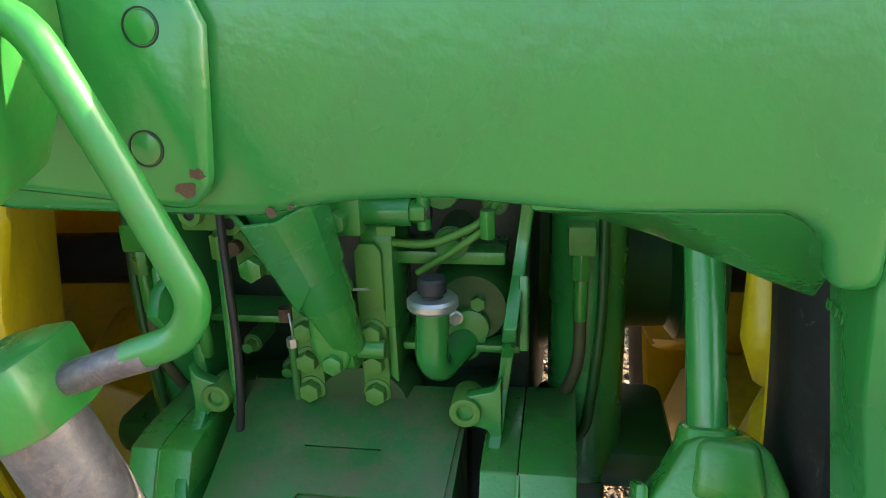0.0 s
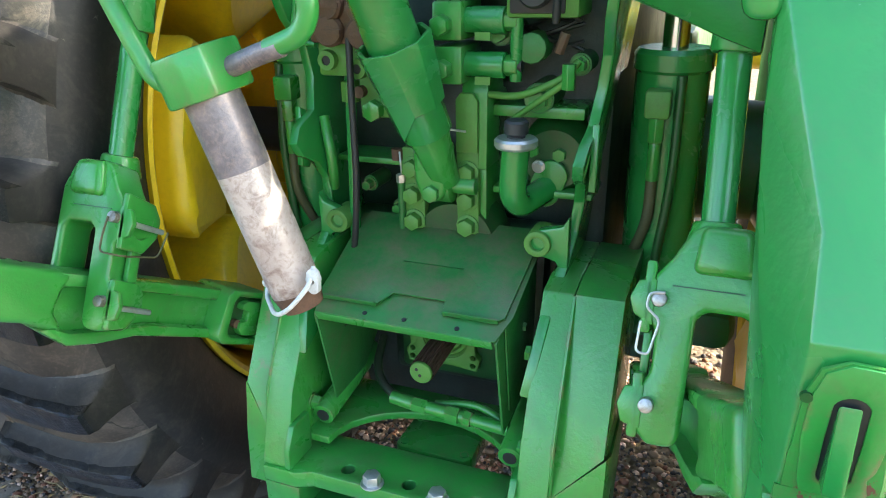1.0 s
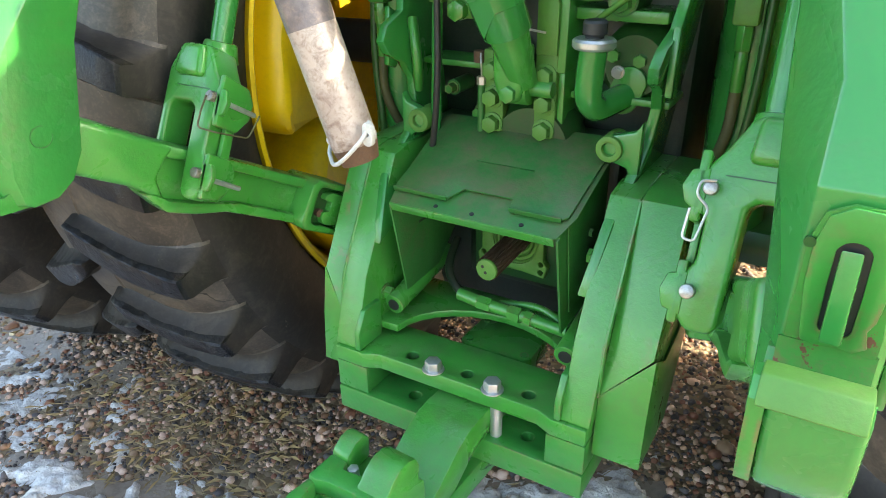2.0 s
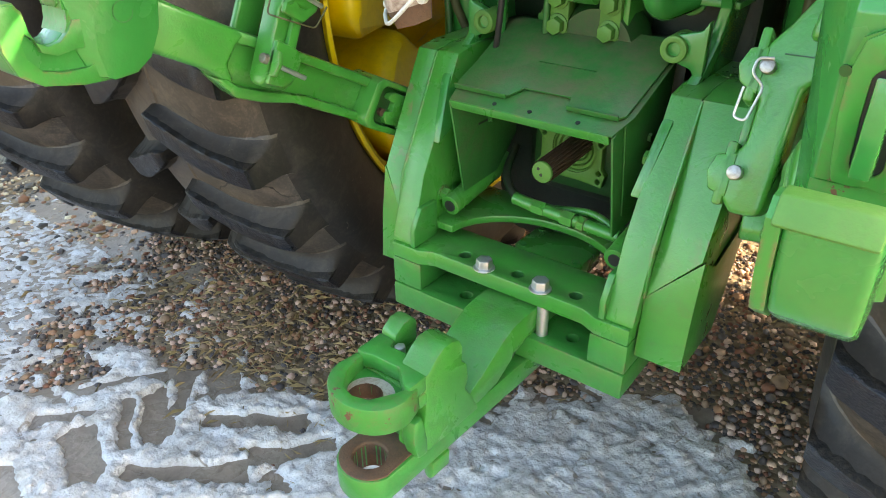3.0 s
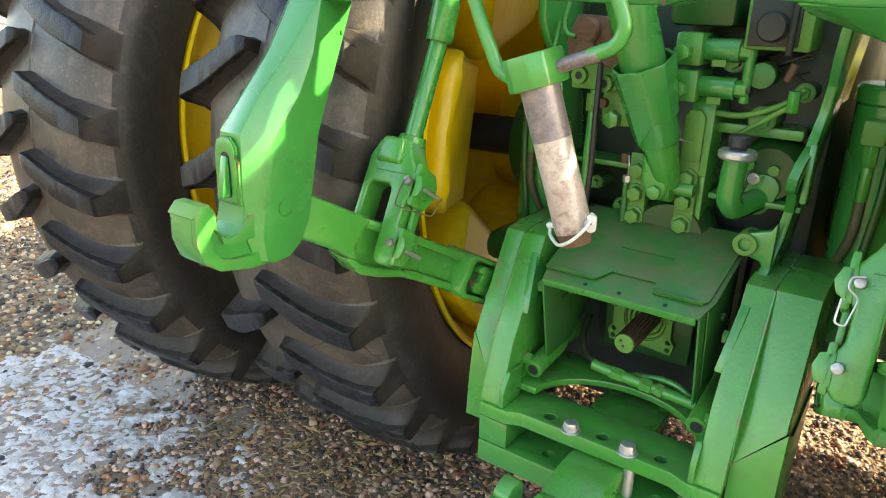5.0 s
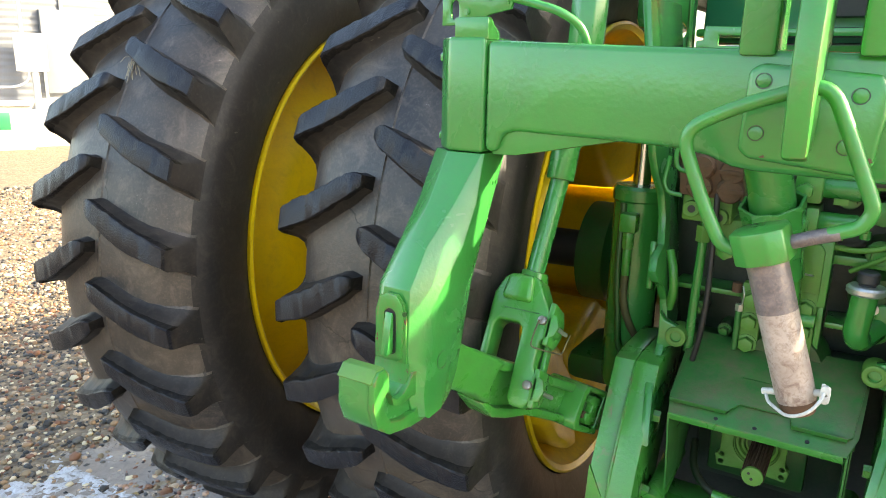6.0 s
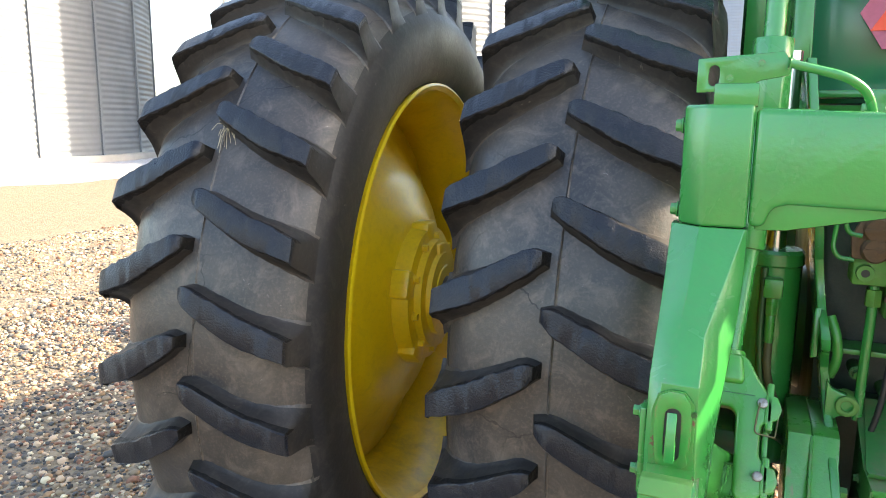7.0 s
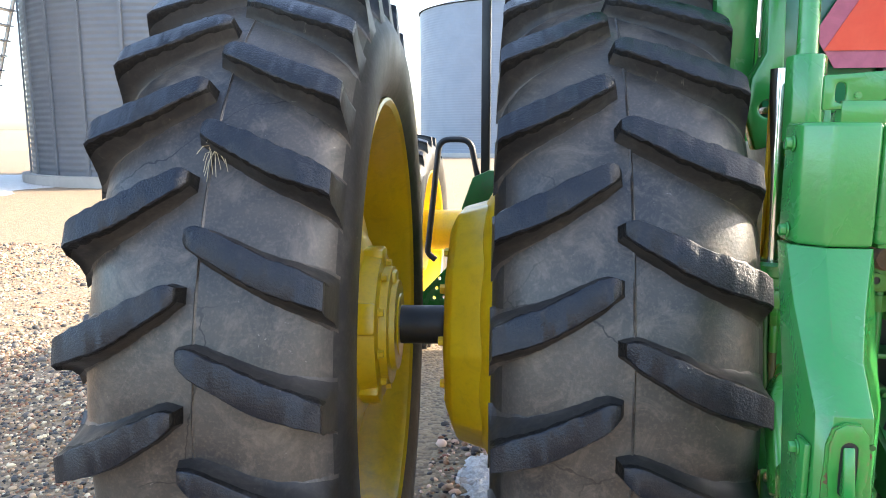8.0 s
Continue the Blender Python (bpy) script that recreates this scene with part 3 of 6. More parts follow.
def lug_mesh(s, seed):
    """One tread lug on one half of the tyre, at the back of the wheel; its nose lies near the middle, its foot fans out at the shoulder."""
    bm = bmesh.new()
    rng = random.Random(seed)
    secs, steps = [], 24
    for j in range(steps + 1):
        f = j / steps
        x = s * (0.004 + f * (0.252 if s > 0 else 0.226)) - 0.022
        ax = abs(x)
        drop = 0.100 * f + 0.022 * math.sin(math.pi * min(1.0, f * 1.1)) * f + 0.010 * max(0.0, f - 0.75) / 0.25
        top = 1.0 - 0.024 * (ax / 0.23) ** 2.2 - 0.012 * (max(0.0, f - 0.9) / 0.1) ** 2
        base = carcass(min(ax, 0.240)) - 0.008
        w = 0.0225 + 0.006 * math.sin(math.pi * f) + 0.003 * f + rng.uniform(-0.0008, 0.0008)
        if j < 3:
            w, top = w * (0.50, 0.78, 0.94)[j], top - (0.008, 0.003, 0.0)[j]
        row = []
        for u, h in ((-1.85, 0), (-1.38, 0.14), (-1.18, 0.40), (-1.06, 0.74), (-1.00, 0.95), (-0.90, 1.0), (0.90, 1.0), (1.00, 0.95), (1.06, 0.74), (1.18, 0.40), (1.38, 0.14), (1.85, 0)):
            rough = rng.uniform(-1, 1) if abs(u) > 0.9 and 0.5 < h < 0.99 and j > 0 else 0.0
            r = base + (top - base) * h + 0.0026 * rough
            fan = 1 + f ** 3 * (1 - h) ** 2 * 0.6
            a = -(drop - (u * fan + 0.07 * rough) * w)
            dx = (-0.012 * s * (1 - h) if j == 0 else 0) - (0.010 * s * h if j == steps else 0)
            row.append(bm.verts.new((x + dx, -r * math.cos(a), r * math.sin(a))))
        secs.append(row)
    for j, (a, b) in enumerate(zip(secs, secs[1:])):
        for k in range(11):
            # kind 3: flanks coloured darker, to offset the skylight on them
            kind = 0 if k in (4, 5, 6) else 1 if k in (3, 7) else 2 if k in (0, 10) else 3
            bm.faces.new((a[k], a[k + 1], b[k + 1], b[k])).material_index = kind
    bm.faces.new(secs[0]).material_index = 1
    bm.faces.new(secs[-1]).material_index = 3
    bmesh.ops.recalc_face_normals(bm, faces=bm.faces)
    return bm


LUGS = {}


def add_lugs(w, phase, lugs=30):
    """Sixty lugs round a wheel, on shared meshes."""
    rng = random.Random(int(phase * 10))
    for s in (-1, 1):
        for i in range(lugs):
            key = (s, rng.randrange(3))
            if key not in LUGS:
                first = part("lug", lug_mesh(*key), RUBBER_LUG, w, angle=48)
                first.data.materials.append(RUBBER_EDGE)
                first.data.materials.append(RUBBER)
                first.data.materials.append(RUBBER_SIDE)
                LUGS[key] = first.data
                ob = first
            else:
                ob = new("lug", LUGS[key])
                ob.parent = w
            ob.matrix_basis = Matrix.Rotation(-radians(phase + (i + (0.5 if s > 0 else 0)) * 360 / lugs + rng.uniform(-0.15, 0.15)), 4, "X")


def rim_profile():
    return [(0.205, 0.668), (0.222, 0.672), (0.226, 0.664), (0.215, 0.650), (0.19, 0.645), (0.17, 0.628), (0.11, 0.618), (0.06, 0.600), (-0.02, 0.598), (-0.06, 0.612), (-0.12, 0.622), (-0.17, 0.630), (-0.19, 0.645), (-0.215, 0.650), (-0.226, 0.664), (-0.222, 0.672), (-0.205, 0.668)]


def wheel(name, centre, skew, phase, flip, outer, tractor):
    """A rear wheel; flip turns its face to the other side."""
    w = new(name)
    w.parent = tractor
    w.matrix_basis = pose(*centre, 0, 0, skew + (180 if flip else 0))
    tagged(w, "yellow steel wheel with a worn, dusty lugged tyre")
    bm = tyre_mesh()
    for f in bm.faces:
        c = f.calc_center_median()
        # sidewalls take the darker rubber, with their shade in its colour
        f.material_index = 1 if math.hypot(c.y, c.z) < 0.893 else 0
    tyre = part("tyre", bm, RUBBER, w, "black rubber farm tyre with cracked, dusty tread", angle=28)
    tyre.data.materials.append(RUBBER_SIDE)
    add_lugs(w, phase)
    part("rim", lathe(rim_profile(), 128), YELLOW, w, angle=40)
    if outer:
        dish = [(-0.03, 0.600), (-0.012, 0.585), (-0.002, 0.54), (0.035, 0.46), (0.085, 0.40), (0.11, 0.36), (0.118, 0.30), (0.145, 0.26), (0.15, 0.21)]
        back = [(x - 0.014, r - 0.004) for x, r in reversed(dish)]
        part("disc", lathe(dish + back, 96), YELLOW, w, angle=45)
        hub = [(0.085, 0.0), (0.085, 0.205), (0.095, 0.212), (0.145, 0.205), (0.150, 0.17), (0.172, 0.168), (0.174, 0.13), (0.19, 0.128), (0.192, 0.09), (0.196, 0.088), (0.196, 0.0)]
        part("hub", lathe([(x + 0.055, r * 1.05) for x, r in hub], 48), YELLOW, w, angle=30)
        for i in range(10):
            a = 2 * math.pi * i / 10 + 0.2
            p = Vector((0.205, 0.186 * math.cos(a), 0.186 * math.sin(a)))
            part("hub_bolt", hexhead(p, (1, 0, 0), 0.012, 0.016), YELLOW, w)
        for i in range(5):
            a = 2 * math.pi * i / 5
            bm = box((0.14, -0.045, 0.165), (0.205, 0.045, 0.235))
            part("hub_lobe", moved(bm, Matrix.Rotation(a, 4, "X")), YELLOW, w, bevel=0.012)
        part("hub_clamp", box((0.205, -0.03, 0.10), (0.24, 0.03, 0.165)), YELLOW, w, bevel=0.006)
        # solid black disc for the dark of a valve hole
        part("valve_hole", rod((0.012, -0.50, 0.02), (0.004, -0.50, 0.02), 0.018), BLACK, w)
    else:
        dish = [(-0.05, 0.602), (-0.07, 0.585), (-0.09, 0.53), (-0.16, 0.47), (-0.27, 0.415), (-0.30, 0.36), (-0.305, 0.30), (-0.30, 0.17), (-0.28, 0.16)]
        back = [(x + 0.020, r - 0.01) for x, r in reversed(dish)]
        part("disc", lathe(dish + back, 96), YELLOW, w, angle=45)
        cast = [(-0.29, 0.15), (-0.385, 0.15), (-0.40, 0.17), (-0.40, 0.30), (-0.375, 0.36), (-0.29, 0.385)]
        part("hub", lathe(cast, 10), YELLOW, w, angle=20, bevel=0.012)
        for i in range(6):
            a = radians((114 if flip else 80) + 60 * i)
            bm = prism("x", [(-0.15, 0.30), (0.15, 0.30), (0.19, 0.38), (0.205, 0.53), (0.15, 0.592), (0.0, 0.60), (-0.15, 0.592), (-0.205, 0.53), (-0.19, 0.38)], -0.15, 0.235)
            for v in bm.verts:
                if v.co.x > 0 and v.co.z < 0.45:
                    v.co.x -= 0.10
            part("wheel_lobe", moved(bm, Matrix.Rotation(a, 4, "X")), YELLOW, w, bevel=0.035, segs=3)
        for i in range(10):
            a = 2 * math.pi * i / 10
            p = Vector((-0.40, 0.235 * math.cos(a), 0.235 * math.sin(a)))
            part("hub_bolt", hexhead(p, (-1, 0, 0), 0.014, 0.018), YELLOW, w)
    return w


SKEW = 2.0
INNER, OUTER = (-0.745, 1.605, 1.035), (-1.542, 1.495, 1.035)


def build_wheels(tractor):
    wheel("rear_wheel", INNER, SKEW, 6.2, False, False, tractor)
    wheel("rear_wheel", OUTER, SKEW + 3.2, 5.6, False, True, tractor)
    wheel("rear_wheel", (2 * XC + 0.735, 1.62, 1.035), 0, 3.0, True, False, tractor)
    wheel("rear_wheel", (2 * XC + 1.50, 1.62, 1.035), 0, 9.0, True, True, tractor)
    part("axle_shaft", rod((-1.62, 1.487, 1.035), (-0.4, 1.61, 1.035), 0.058, n=32), BLACK, tractor, "black greased axle shaft")
    part("axle_shaft", rod((0.4, 1.62, 1.035), (1.6, 1.62, 1.035), 0.058, n=32), BLACK, tractor)
    for s in (-1, 1):
        prof = [(0.20, 0.20), (0.36, 0.135), (0.50, 0.125), (0.52, 0.15), (0.60, 0.15), (0.60, 0.0)]
        bm = lathe([(s * x, r) for x, r in prof], 40)
        part("axle_housing", moved(bm, Matrix.Translation((XC, 1.61, 1.035))), GREEN_SHADE_GRIME, tractor)


# ---- drawbar and its support ----


def build_drawbar():
    d = thing("drawbar", "green cast drawbar with a hammer strap and rusty pin eye", "drawbar", (XC, 0.6, 0.5))

    swing = Matrix.Translation((0.002, 0.476, 0.0)) @ Matrix.Rotation(radians(-3.5), 4, "Z")

    def p(name, bm, mat, label="", bevel=0.006):
        ob = part(name, moved(bm, swing), mat, d, label, bevel)
        ob.matrix_parent_inverse = Matrix.Translation((-XC, -0.6, -0.5))
        return ob

    def ring(cx, cy, rx, ry, a0, a1, n):
        return [(cx + rx * math.cos(radians(a0 + (a1 - a0) * k / n)), cy + ry * math.sin(radians(a0 + (a1 - a0) * k / n))) for k in range(n + 1)]
    # lower bar, running under the support, with its bare eye
    p("bar", prism("z", [(0.050, 0.50), (-0.050, 0.50)] + ring(0, 0, 0.055, 0.052, 195, 345, 16), 0.424, 0.4735, [hole(0, 0, 0.0275)]), GREEN_WORN, bevel=0.004)
    p("eye_wear_face", prism("z", [(0.046, 0.085), (-0.012, 0.075), (-0.047, 0.05)] + ring(0, 0, 0.0515, 0.0485, 195, 345, 16), 0.4725, 0.4765, [hole(0, 0, 0.028)]), RUST, "bare rusty face round the pin eye", 0.0015)
    p("eye_wall", moved(lathe([(0.0, 0.0273), (0.050, 0.0273)], 28), Matrix.Translation((0, 0, 0.4245)) @ Matrix.Rotation(radians(-90), 4, "Y")), RUST, bevel=0)
    p("eye_chamfer", moved(lathe([(0.0, 0.0265), (0.004, 0.0300)], 28), Matrix.Translation((0, 0, 0.4732)) @ Matrix.Rotation(radians(-90), 4, "Y")), RUST, bevel=0)
    # strap: from between the support's plates down onto the bar
    hump = [(0.48, 0.529), (0.48, 0.582), (0.335, 0.583), (0.305, 0.579), (0.275, 0.567), (0.245, 0.548), (0.215, 0.528), (0.175, 0.508), (0.145, 0.503), (0.145, 0.475), (0.21, 0.475), (0.26, 0.482), (0.31, 0.515), (0.345, 0.529)]
    p("strap", prism("x", hump, -0.052, 0.056), GREEN_CAST, bevel=0.004)
    # jaw: block with a slot, a horn on one side and a round-backed cheek on the other
    p("jaw_block", prism("z", [(-0.062, 0.048), (-0.062, 0.150), (0.064, 0.150), (0.066, 0.048)], 0.575, 0.600), GREEN_CAST, bevel=0.004)
    p("jaw_deck", prism("z", [(-0.063, 0.046), (-0.063, 0.100), (-0.030, 0.098), (-0.026, 0.084), (0.004, 0.088), (0.012, 0.100), (0.065, 0.080), (0.066, 0.030), (0.052, 0.030), (0.020, 0.054), (-0.030, 0.050), (-0.046, 0.044)], 0.601, 0.630), GREEN_WORN, bevel=0.004)
    horn = [(0.094, 0.601), (0.150, 0.601), (0.152, 0.640), (0.140, 0.652), (0.120, 0.650), (0.100, 0.637)]
    p("jaw_horn", prism("x", horn, -0.064, -0.030), GREEN_CAST, bevel=0.006)
    cheek = [(0.048, 0.476), (0.062, 0.570), (0.060, 0.628), (0.074, 0.634), (0.088, 0.648), (0.106, 0.658), (0.128, 0.658), (0.144, 0.650), (0.152, 0.632), (0.150, 0.606), (0.162, 0.594), (0.166, 0.560), (0.158, 0.545), (0.178, 0.512), (0.195, 0.476)]
    p("jaw_cheek", prism("x", cheek, 0.012, 0.0665), GREEN_CAST, bevel=0.006)
    p("jaw_heel", prism("x", [(0.060, 0.476), (0.075, 0.574), (0.150, 0.574), (0.170, 0.476)], -0.060, 0.011), GREEN_DUSTY, bevel=0.004)
    p("cheek_tab", prism("x", [(0.040, 0.480), (0.030, 0.520), (0.034, 0.556), (0.052, 0.560), (0.062, 0.510), (0.062, 0.478)], 0.040, 0.0685), GREEN_WORN, bevel=0.005)
    p("jaw_floor", prism("z", ring(0.004, 0.012, 0.062, 0.052, 170, 370, 24) + [(0.064, 0.055), (-0.058, 0.055)], 0.576, 0.597, [hole(0.0, 0.0, 0.0275)]), GREEN_WORN, bevel=0.002)
    lip = ring(0.004, 0.012, 0.070, 0.062, 168, 372, 28) + [(0.066, 0.048), (0.056, 0.040), (0.050, 0.018), (0.030, -0.018), (0.006, -0.027), (-0.018, -0.022), (-0.040, 0.004), (-0.047, 0.028), (-0.049, 0.048), (-0.063, 0.048)]
    p("jaw_lip", prism("z", lip, 0.574, 0.624), GREEN_RUSTING, "scuffed green front lip, worn at its rim", bevel=0.005)
    p("pocket_floor", prism("z", ring(0.002, 0.010, 0.040, 0.034, 0, 350, 28), 0.5968, 0.5990, [hole(0.0, 0.0, 0.0278)]), PIN_STEEL, "bare scuffed pocket floor", 0)
    p("jaw_bore", moved(lathe([(0.0, 0.0272), (0.030, 0.0272)], 28), Matrix.Translation((0, 0, 0.570)) @ Matrix.Rotation(radians(-90), 4, "Y")), RUST, bevel=0)
    p("bolt", hexhead((-0.018, 0.096, 0.600), (0, 0, 1), 0.010, 0.026), ZINC, "bright zinc bolt head", 0.001)
    p("lower_lug", prism("y", [(0.030, 0.424), (0.056, 0.424), (0.054, 0.392), (0.046, 0.380), (0.034, 0.386)], 0.085, 0.130), GREEN_CAST, bevel=0.005)


def build_support(tractor):
    c = new("drawbar_support")
    c.parent = tractor
    tagged(c, "green welded drawbar support frame, scratched at the edges")
    x0, x1 = -0.245, 0.262
    top = [(x0, 0.825), (x0, 0.95), (x1, 0.95), (x1, 0.825), (0.20, 0.825), (0.17, 0.838), (-0.15, 0.838), (-0.18, 0.825)]
    holes = [hole(x, 0.868, 0.0115, 16) for x in (-0.095, 0.022, 0.142)]
    part("top_plate", prism("z", top, 0.589, 0.622, holes), GREEN_CAST, c, bevel=0.004)
    for x in (-0.095, 0.022, 0.142):
        part("plate_hole_wall", moved(lathe([(0, 0.0113), (0.03, 0.0113)], 16), Matrix.Translation((x, 0.868, 0.59)) @ Matrix.Rotation(radians(-90), 4, "Y")), GREEN_DUSTY, c)
    part("bottom_plate", prism("z", [(x0, 0.825), (x0, 0.95), (x1, 0.95), (x1, 0.825)], 0.475, 0.527, [hole(x, 0.872, 0.0115, 16) for x in (-0.095, 0.142)]), GREEN_WORN, c, bevel=0.004)
    part("spacer", box((x0, 0.827, 0.5285), (-0.175, 0.95, 0.5875)), GREEN_WORN, c, bevel=0.003)
    part("spacer", box((0.192, 0.827, 0.5285), (x1, 0.95, 0.5875)), GREEN_WORN, c, bevel=0.003)
    part("back_plate", box((x0, 0.95, 0.476), (x1, 0.965, 0.60)), GREEN_DUSTY, c, bevel=0.003)
    for x in (-0.038, 0.082):
        b = hexhead((x, 0.848, 0.622), (0, 0, 1), 0.0165, 0.020)
        part("plate_bolt", b, ZINC, c, "bright zinc bolt head", bevel=0.0012)
    part("bolt_shank", rod((0.090, 0.850, 0.526), (0.090, 0.850, 0.590), 0.011), ZINC, c)
    upper = [(1.03, 0.972), (0.985, 0.965), (0.872, 0.757), (0.94, 0.72), (1.10, 0.75), (1.2, 0.972)]
    outr = [(0.8735, 0.7562), (0.858, 0.66), (0.850, 0.560), (1.0, 0.56), (1.10, 0.7497), (0.94, 0.7197)]
    for s in (-1, 1):
        wide = 0.332 if s > 0 else 0.300
        full = [(1.03, 0.972), (0.985, 0.965), (0.872, 0.757), (0.832, 0.630), (0.830, 0.6235), (1.02, 0.6235), (1.2, 0.972)]
        part("inner_cheek", prism("x", full, *sorted((0.009 + s * 0.205, 0.009 + s * 0.2555))), GREEN_CAST, c, bevel=0.003)
        for name, prof, far in (("cheek", upper, wide), ("outer_cheek", outr, wide + 0.004)):
            bm = prism("x", prof, *sorted((0.009 + s * 0.2565, 0.009 + s * far)))
            for v in bm.verts:
                if abs(v.co.x - 0.009) < 0.27 and 0.70 < v.co.z < 0.76:
                    v.co.z -= 0.085
                    v.co.y -= 0.014
            part(name, bm, GREEN_CAST, c, bevel=0.001)
        part("weld", pipe([(0.009 + s * 0.256, 0.986, 0.962), (0.009 + s * 0.256, 0.870, 0.752), (0.009 + s * 0.256, 0.856, 0.672)], 0.0035, n=6), GREEN_WORN, c)
        part("cheek_tip", prism("x", [(0.826, 0.6235), (0.826, 0.66), (0.850, 0.70), (0.90, 0.70), (0.90, 0.6235)], *sorted((0.009 + s * 0.195, 0.009 + s * 0.207))), GREEN_WORN, c, bevel=0.003)
        part("pivot_tube", rod((0.0075 + s * 0.1765, 0.918, 0.684), (0.0075 + s * 0.1765, 1.12, 0.715), 0.021, n=24), GREEN_CAST, c, bevel=0.002)
        # tube is solid; a black disc on its end stands for the shaded bore
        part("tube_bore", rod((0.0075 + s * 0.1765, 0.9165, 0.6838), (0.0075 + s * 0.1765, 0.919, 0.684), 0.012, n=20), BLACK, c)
        for y, z in ((0.935, 0.86), (0.90, 0.70)):
            part("cheek_bolt", hexhead((0.009 + s * 0.204, y + 0.03, z), (-s, 0, 0), 0.014, 0.018), GREEN_CAST, c)
    # low crossing web and the pad under the power take-off
    web = [(-0.21, 0.90), (-0.21, 1.10), (0.22, 1.10), (0.22, 0.93)] + [(0.02 + 0.17 * math.cos(a), 0.90 + 0.13 * math.sin(a)) for a in [radians(i * 180 / 14) for i in range(15)]]
    part("web_plate", prism("z", web, 0.636, 0.652), GREEN_CAST, c, bevel=0.003)
    pad = [(-0.048, 0.992), (0.080, 0.992), (0.092, 1.004), (0.090, 1.088), (0.078, 1.10), (-0.046, 1.10), (-0.058, 1.088), (-0.060, 1.004)]
    part("pad", prism("z", [(x, y - 0.014) for x, y in pad], 0.566, 0.603), GREEN_CAST, c, bevel=0.004)
    part("pad_column", rod((0.0, 1.04, 0.42), (0.0, 1.04, 0.566), 0.05, 0.055), GREEN_DUSTY, c)
    part("pad_foot", rod((0.07, 1.02, 0.45), (0.07, 1.02, 0.566), 0.014), GREEN_DUSTY, c)
    for x, y in ((-0.044, 0.994), (0.076, 0.994), (-0.043, 1.071), (0.075, 1.071)):
        part("pad_screw", rod((x, y, 0.602), (x, y, 0.606), 0.008), GREEN_WORN, c)


# ---- power take-off and its shield ----


def build_pto(tractor):
    p = new("power_take_off")
    p.parent = tractor
    tagged(p, "splined power take-off shaft in a green cast flange")
    n, vs = 21, []
    bm = bmesh.new()
    rings = []
    for y in (0.956, 1.13):
        ring = []
        for k in range(n * 4):
            r = 0.0225 if k % 4 < 2 else 0.0195
            a = 2 * math.pi * k / (n * 4)
            ring.append(bm.verts.new((0.013 + r * math.cos(a), y, 0.791 + (y - 0.956) * 0.05 + r * math.sin(a))))
        rings.append(ring)
    for k in range(n * 4):
        bm.faces.new((rings[0][k], rings[0][(k + 1) % (n * 4)], rings[1][(k + 1) % (n * 4)], rings[1][k]))
    part("splined_shaft", bm, RUST, p, "rust-brown splined shaft")
    part("shaft_end", rod((0.013, 0.951, 0.791), (0.013, 0.957, 0.791), 0.020, 0.0215), GREEN_LIGHT, p, bevel=0.0015)
    part("centre_mark", rod((0.006, 0.9505, 0.797), (0.006, 0.952, 0.797), 0.003), BLACK, p)
    part("centre_mark", rod((0.012, 0.9505, 0.786), (0.012, 0.952, 0.786), 0.003), BLACK, p)
    z0, x0, q = 0.775, -0.006, 0.74
    out = [(-0.098, 0.085), (-0.07, 0.075), (-0.03, 0.088), (0.03, 0.088), (0.07, 0.075), (0.098, 0.085), (0.103, 0.045), (0.09, 0.03), (0.09, -0.03), (0.103, -0.045), (0.095, -0.08), (0.03, -0.073), (-0.03, -0.073), (-0.095, -0.08), (-0.103, -0.045), (-0.09, -0.03), (-0.09, 0.03), (-0.103, 0.045)]
    hs = [hole(x0 + q * sx * 0.084, z0 + q * sz * k, 0.0055, 12) for sx in (-1, 1) for sz, k in ((1, 0.068), (1, 0.040), (-1, 0.040), (-1, 0.064))]
    part("flange", prism("y", [(x0 + q * x, z0 + q * z) for x, z in out], 1.098, 1.116, hs + [hole(x0 + 0.006, z0 + 0.008, 0.047, 36)]), GREEN_LIGHT, p, bevel=0.0025)
    rings_p = [(0.0, 0.049), (0.003, 0.045), (0.008, 0.043), (0.008, 0.038), (0.003, 0.036), (0.010, 0.033), (0.010, 0.028), (0.005, 0.026), (0.012, 0.024), (0.012, 0.020)]
    part("shaft_seal", moved(lathe(rings_p, 48), Matrix.Translation((x0 + 0.006, 1.100, z0 + 0.008)) @ Matrix.Rotation(radians(90), 4, "Z")), GREEN_LIGHT, p, angle=20)
    part("flange_seat", box((-0.10, 1.116, 0.69), (0.10, 1.14, 0.85)), GREEN_SHADE_GRIME, p, bevel=0.01)
    # shield
    s = new("pto_shield")
    s.parent = tractor
    tagged(s, "dusty green sheet-metal shield over the power take-off")
    tilt = math.atan2(0.985 - 0.915, 1.04 - 0.895)
    m = Matrix.Translation((0.010, 0.892, 0.913)) @ Matrix.Rotation(tilt * 0.94, 4, "X")
    main = [(-0.158, 0.0), (0.155, 0.0), (0.170, 0.05), (0.178, 0.24), (-0.172, 0.24), (-0.168, 0.05)]
    part("top", moved(prism("z", main, -0.004, 0.0), m), GREEN_DUSTY, s, bevel=0.001)
    cover = [(-0.165, 0.040), (-0.160, 0.030), (-0.055, 0.030), (-0.035, 0.058), (0.055, 0.058), (0.060, 0.034), (0.150, 0.034), (0.160, 0.042), (0.174, 0.240), (-0.155, 0.240)]
    part("cover_plate", moved(prism("z", cover, 0.003, 0.007, [[(-0.045, 0.128), (0.065, 0.128), (0.065, 0.130), (-0.045, 0.130)]]), m), GREEN_DUSTY, s, bevel=0.0008)
    part("front_tab", moved(box((-0.163, 0.026, 0.003), (-0.055, 0.030, 0.013)), m), GREEN_DUSTY, s, bevel=0.001)
